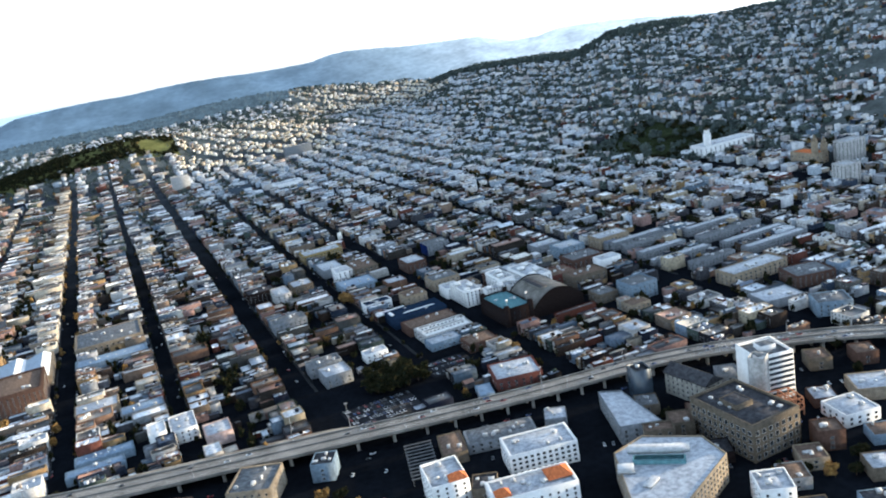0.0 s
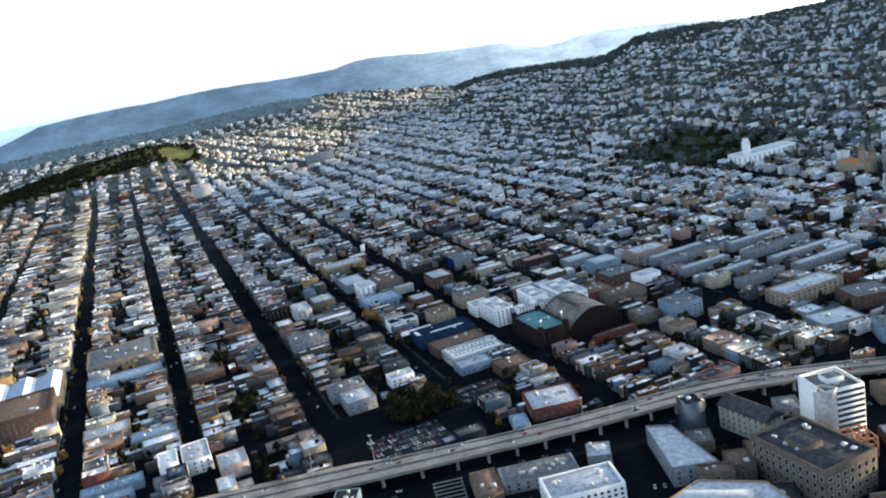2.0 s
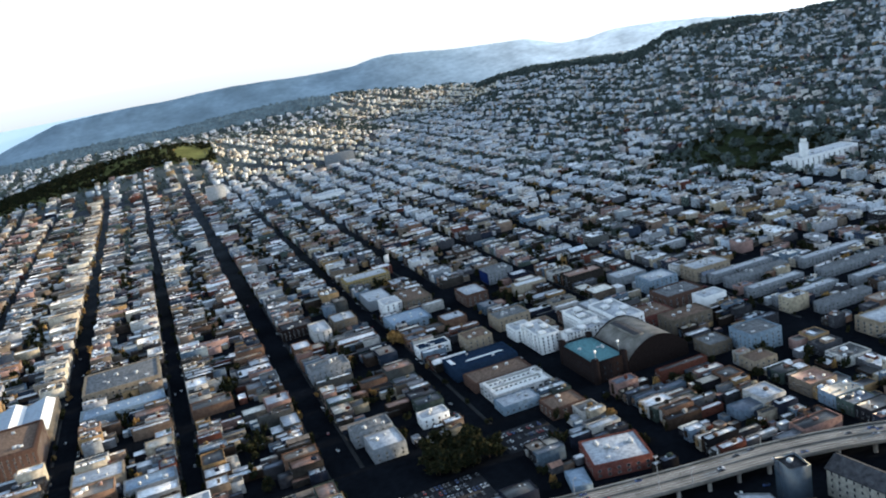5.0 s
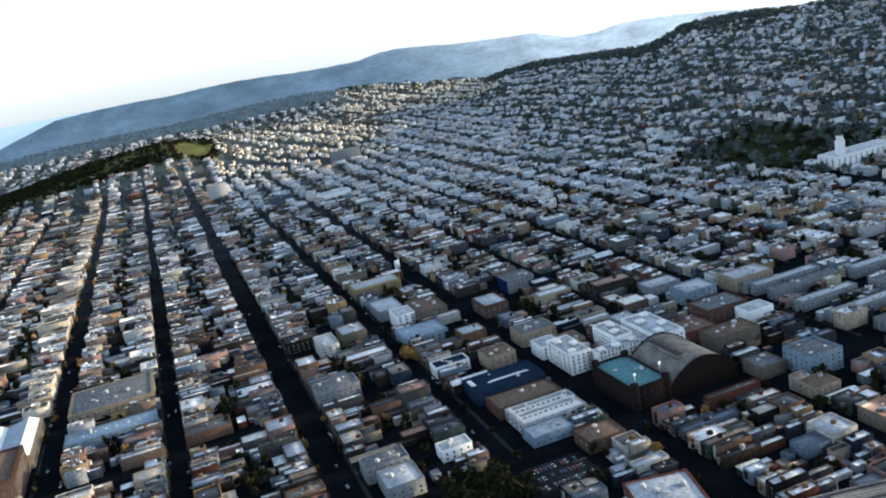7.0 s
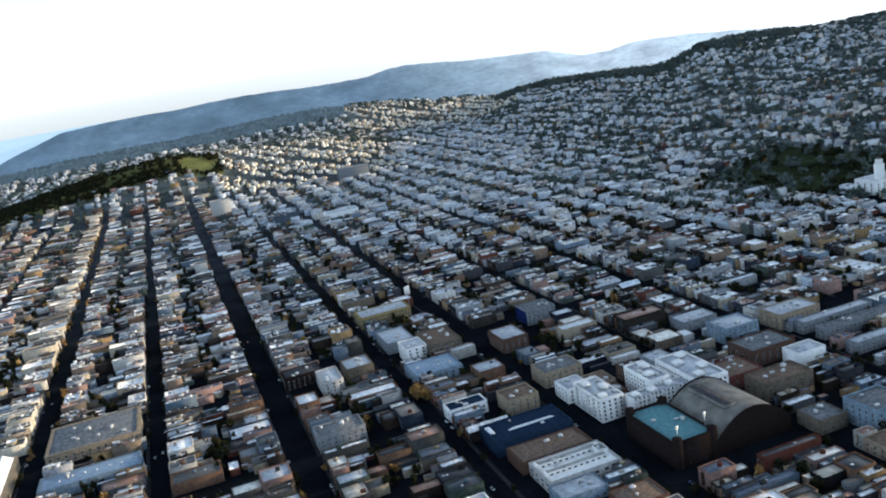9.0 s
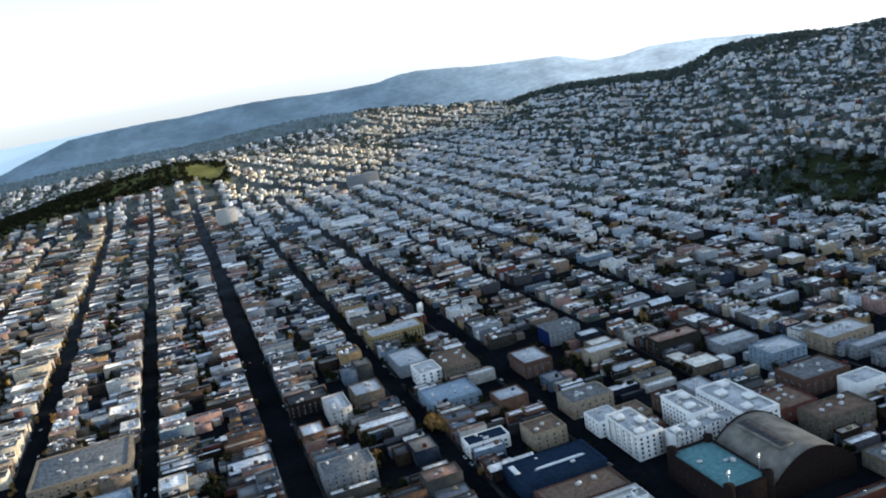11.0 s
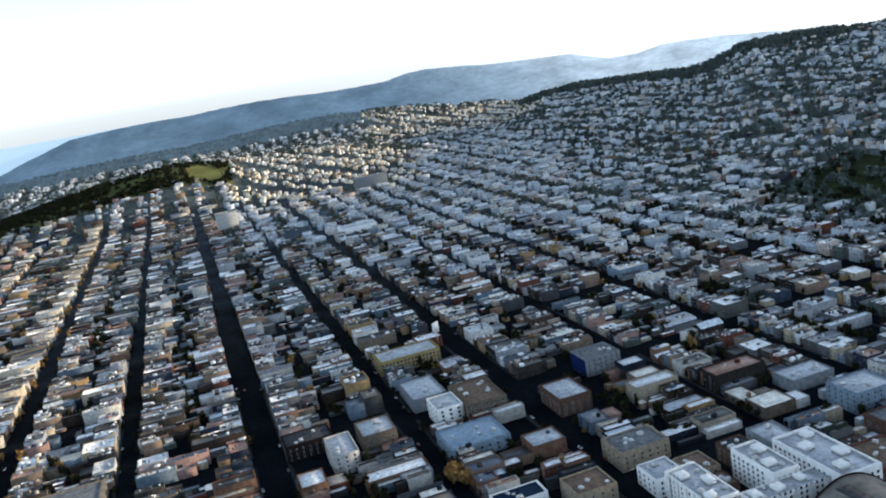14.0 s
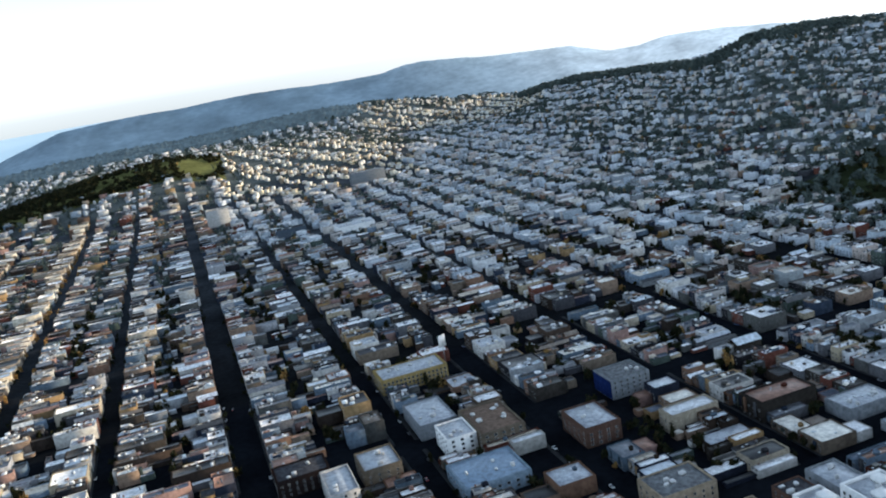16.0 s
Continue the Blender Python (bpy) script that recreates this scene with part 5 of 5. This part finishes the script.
for _ in range(2600):
    a, r = rt.uniform(-16, 3.9), rt.uniform(2550, 2900)
    if rt.random() < (0.9 if r < 2640 + 12 * a or a < -3 and r > 2650 else 0.25) and ((a - 2.5) / 1.25) ** 2 + ((r - 2670) / 120) ** 2 > rt.uniform(0.7, 1.1):
        wood.append((EYE[0] + r * math.sin(radians(a)), EYE[1] + r * math.cos(radians(a)), rt.uniform(8, 15), rt.uniform(8, 15)))
scatter_trees("hill_woods", "dark woods along the slope of the grassy hill", wood, m_leaf, 15, 26, 0.17)
wood = []
for _ in range(11000):
    a = rt.uniform(-16, 52)
    if a < 12.5:
        if rt.random() < 0.7:
            continue
        r = rt.uniform(3050, 3850)
    elif a < 24:
        if rt.random() < 0.55:
            continue
        r = rt.uniform(3820, 4250) if rt.random() < 0.4 else rt.uniform(2900, 3300)
    else:
        k = np.array(RIDGES[0])
        rc = float(np.interp(a, k[:, 0], k[:, 2]))
        r = rc + rt.gauss(-45, 60) if rt.random() < 0.5 else rc * rt.uniform(0.42, 0.98)
    wx, wy = EYE[0] + r * math.sin(radians(a)), EYE[1] + r * math.cos(radians(a))
    if a > 14 and noise.noise(Vector((wx * 0.006, wy * 0.006, 0))) < -0.05 and rt.random() < 0.8:
        continue
    wood.append((wx, wy, rt.uniform(8, 17), rt.uniform(8, 15)))
for _ in range(1500):
    # a belt of taller trees along the long hill's crest
    a = rt.uniform(22.5, 41)
    rc = float(np.interp(a, *np.array(RIDGES[0]).T[[0, 2]])) + rt.gauss(-70, 45)
    wood.append((EYE[0] + rc * math.sin(radians(a)), EYE[1] + rc * math.cos(radians(a)), rt.uniform(12, 20), rt.uniform(13, 21)))
scatter_trees("ridge_woods", "woods along the far ridges and hillsides, paled as haze", wood, m_leaf_far, 19, 18, 0.19)

# the bay, far off; its haze is a glow of the surface
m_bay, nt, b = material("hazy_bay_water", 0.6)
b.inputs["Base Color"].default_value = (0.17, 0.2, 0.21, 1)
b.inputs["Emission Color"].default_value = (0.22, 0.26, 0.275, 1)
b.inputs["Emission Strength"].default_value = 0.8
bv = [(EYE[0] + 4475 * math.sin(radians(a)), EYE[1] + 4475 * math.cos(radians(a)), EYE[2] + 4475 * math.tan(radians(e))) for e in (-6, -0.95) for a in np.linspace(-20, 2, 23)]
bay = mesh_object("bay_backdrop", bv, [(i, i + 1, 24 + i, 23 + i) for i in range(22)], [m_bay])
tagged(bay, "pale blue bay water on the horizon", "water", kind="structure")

# ================= roads, cars, lamps =================
lot = tagged(new("parking_lot"), "asphalt car park with white bay lines beside the freeway", "car park", kind="structure")
for nm, x0, x1, y0, y1 in (("surface", -180, -118, -108, -66), ("surface", -90, -46, -58, -24)):
    boxes(nm, [((x0 + x1) / 2, (y0 + y1) / 2, -0.28, x1 - x0, y1 - y0, 0.2)], [m_asphalt, m_asphalt], lot)
CAR_PROFILE = [(-2.2, 0.35), (2.2, 0.35), (2.25, 0.75), (1.3, 0.95), (-2.1, 1.0), (-2.25, 0.7)]
CAB_PROFILE = [(1.0, 0.95), (0.35, 1.45), (-1.2, 1.48), (-1.9, 0.98)]


def extruded(name, profile, half, mats):
    k = len(profile)
    v = [(x, s * half * (0.86 if z > 1.2 else 1), z) for s in (-1, 1) for x, z in profile]
    f = [tuple(range(k)), tuple(range(k, 2 * k))[::-1]] + [(i, k + i, k + (i + 1) % k, (i + 1) % k) for i in range(k)]
    return unit_any(name, v, f, mats)


m_carpaint = varied("car_paint", [(0.6, 0.6, 0.6), (0.03, 0.03, 0.035), (0.7, 0.7, 0.7), (0.3, 0.31, 0.33), (0.25, 0.03, 0.03), (0.75, 0.75, 0.74), (0.05, 0.08, 0.2), (0.12, 0.12, 0.13)], 0.35, per="object", amount=0.1)
car_body, car_cab = extruded("body", CAR_PROFILE, 0.9, [m_carpaint]), extruded("cabin", CAB_PROFILE, 0.8, [m_glass])
proto = tagged(new("car"), "parked or passing car with painted body and dark windows", "car", "cars on the streets")
child("body", car_body, proto, 0, 0, 0)
child("cabin", car_cab, proto, 0, 0, 0)
spots = []
rc_ = random.Random(4)
for r in range(5):
    for k in range(20):
        if rc_.random() < 0.72:
            spots.append((-177 + 3.0 * k, -102 + 8.2 * r, -0.06, 90))
for r in range(3):
    for k in range(13):
        if rc_.random() < 0.7:
            spots.append((-87 + 3.1 * k, -53 + 11 * r, -0.06, 90))
for k in range(46):
    u = rc_.uniform(1.0, 11.5)
    p, q = freeway_at(u), freeway_at(u + 0.01)
    t = np.array([q[0] - p[0], q[1] - p[1]])
    t /= np.linalg.norm(t)
    o = rc_.choice((-0.75, -0.5, -0.25, 0.25, 0.5, 0.75)) * p[2]
    spots.append((p[0] - t[1] * o, p[1] + t[0] * o, DECK + 0.05, math.degrees(math.atan2(t[1], t[0])) + (180 if o > 0 else 0)))
for k in range(60):
    # frontage roads beside the freeway
    u = rc_.uniform(1.6, 8.5)
    p, q = freeway_at(u), freeway_at(u + 0.01)
    t = np.array([q[0] - p[0], q[1] - p[1]])
    t /= np.linalg.norm(t)
    o = rc_.choice((1, 1, -1)) * (p[2] + rc_.choice((3, 6, 9.5, 13)))
    x, y = p[0] - t[1] * o, p[1] + t[0] * o
    if not blocked(x, y, 3, 3):
        spots.append((x, y, -0.28, math.degrees(math.atan2(t[1], t[0])) + rc_.choice((0, 180))))
rc_.shuffle(yard_cars)
for x, y, a in yard_cars[:80]:
    spots.append((x, y, -0.28, a))
for x, hw in ((-198, 10.5), (-402, 9.5), (2, 9.5), (-91, 6.5), (-303, 6.5), (207, 9.5)):
    for k in range(10):
        y = rc_.uniform(-20, 520)
        spots.append((x + rc_.choice((-hw, hw)), y, -0.28, 90))
        if k % 4 == 0:
            spots.append((x + rc_.choice((-3.2, 3.2)), rc_.uniform(-20, 520), -0.28, 90))
proto.matrix_basis = pose(*spots[0][:3], 0, 0, spots[0][3])
for x, y, z, a in spots[1:]:
    copy_thing(proto, pose(x, y, z, 0, 0, a))


def mast(x, y, z, h, label, cluster):
    ob = tagged(new("street_lamp"), label, "street lamp", "freeway lamp masts")
    ob.location = (x, y, z)
    bm = bmesh.new()
    bmesh.ops.create_cone(bm, cap_ends=True, segments=8, radius1=0.32, radius2=0.16, depth=h, matrix=Matrix.Translation((0, 0, h / 2)))
    me = bpy.data.meshes.new("pole")
    bm.to_mesh(me)
    bm.free()
    me.materials.append(m_steel)
    new("pole", me).parent = ob
    heads = [(0.9 * math.cos(a), 0.9 * math.sin(a)) for a in (0, 2.1, 4.2)] if cluster else [(1.6, 0)]
    for hx, hy in heads:
        child("lamp_head", U_UNIT, ob, hx, hy, h - 0.2, 1.3, 0.7, 0.4)
    if not cluster:
        child("arm", U_UNIT, ob, 0.8, 0, h - 0.1, 1.8, 0.12, 0.12)


for x, y, z, h in MASTS:
    mast(x, y, z, h, "tall steel freeway lamp mast with a cluster of heads", True)
for k in range(14, 100, 9):
    for s in (-1, 1):
        if (k // 9) % 2 == (s > 0):
            mast(way[k, 0], way[k, 1] + s * way[k, 2], DECK, 11, "slim steel lamp post on the freeway edge", False)

# pavements along the nearer streets
m_kerb = plain("pavement_concrete", (0.035, 0.036, 0.037), 0.9, amount=0.35, scale=0.1, fine=1.0)
for x in STREETS_X:
    if -420 < x < 320:
        for y0, y1 in ((-6, 155), (173, 334), (352, 513)):
            for s in (-1, 1):
                hw = WIDE.get(x, 9)
                if not blocked(x + s * hw, (y0 + y1) / 2, 0.5, 60):
                    o = boxes("pavement", [(x + s * (hw - 0.2), (y0 + y1) / 2, -0.3, 3.2, y1 - y0, 0.18)], [m_kerb, m_kerb], None)
                    tagged(o, "strip of concrete pavement along the street", "pavement", kind="structure")
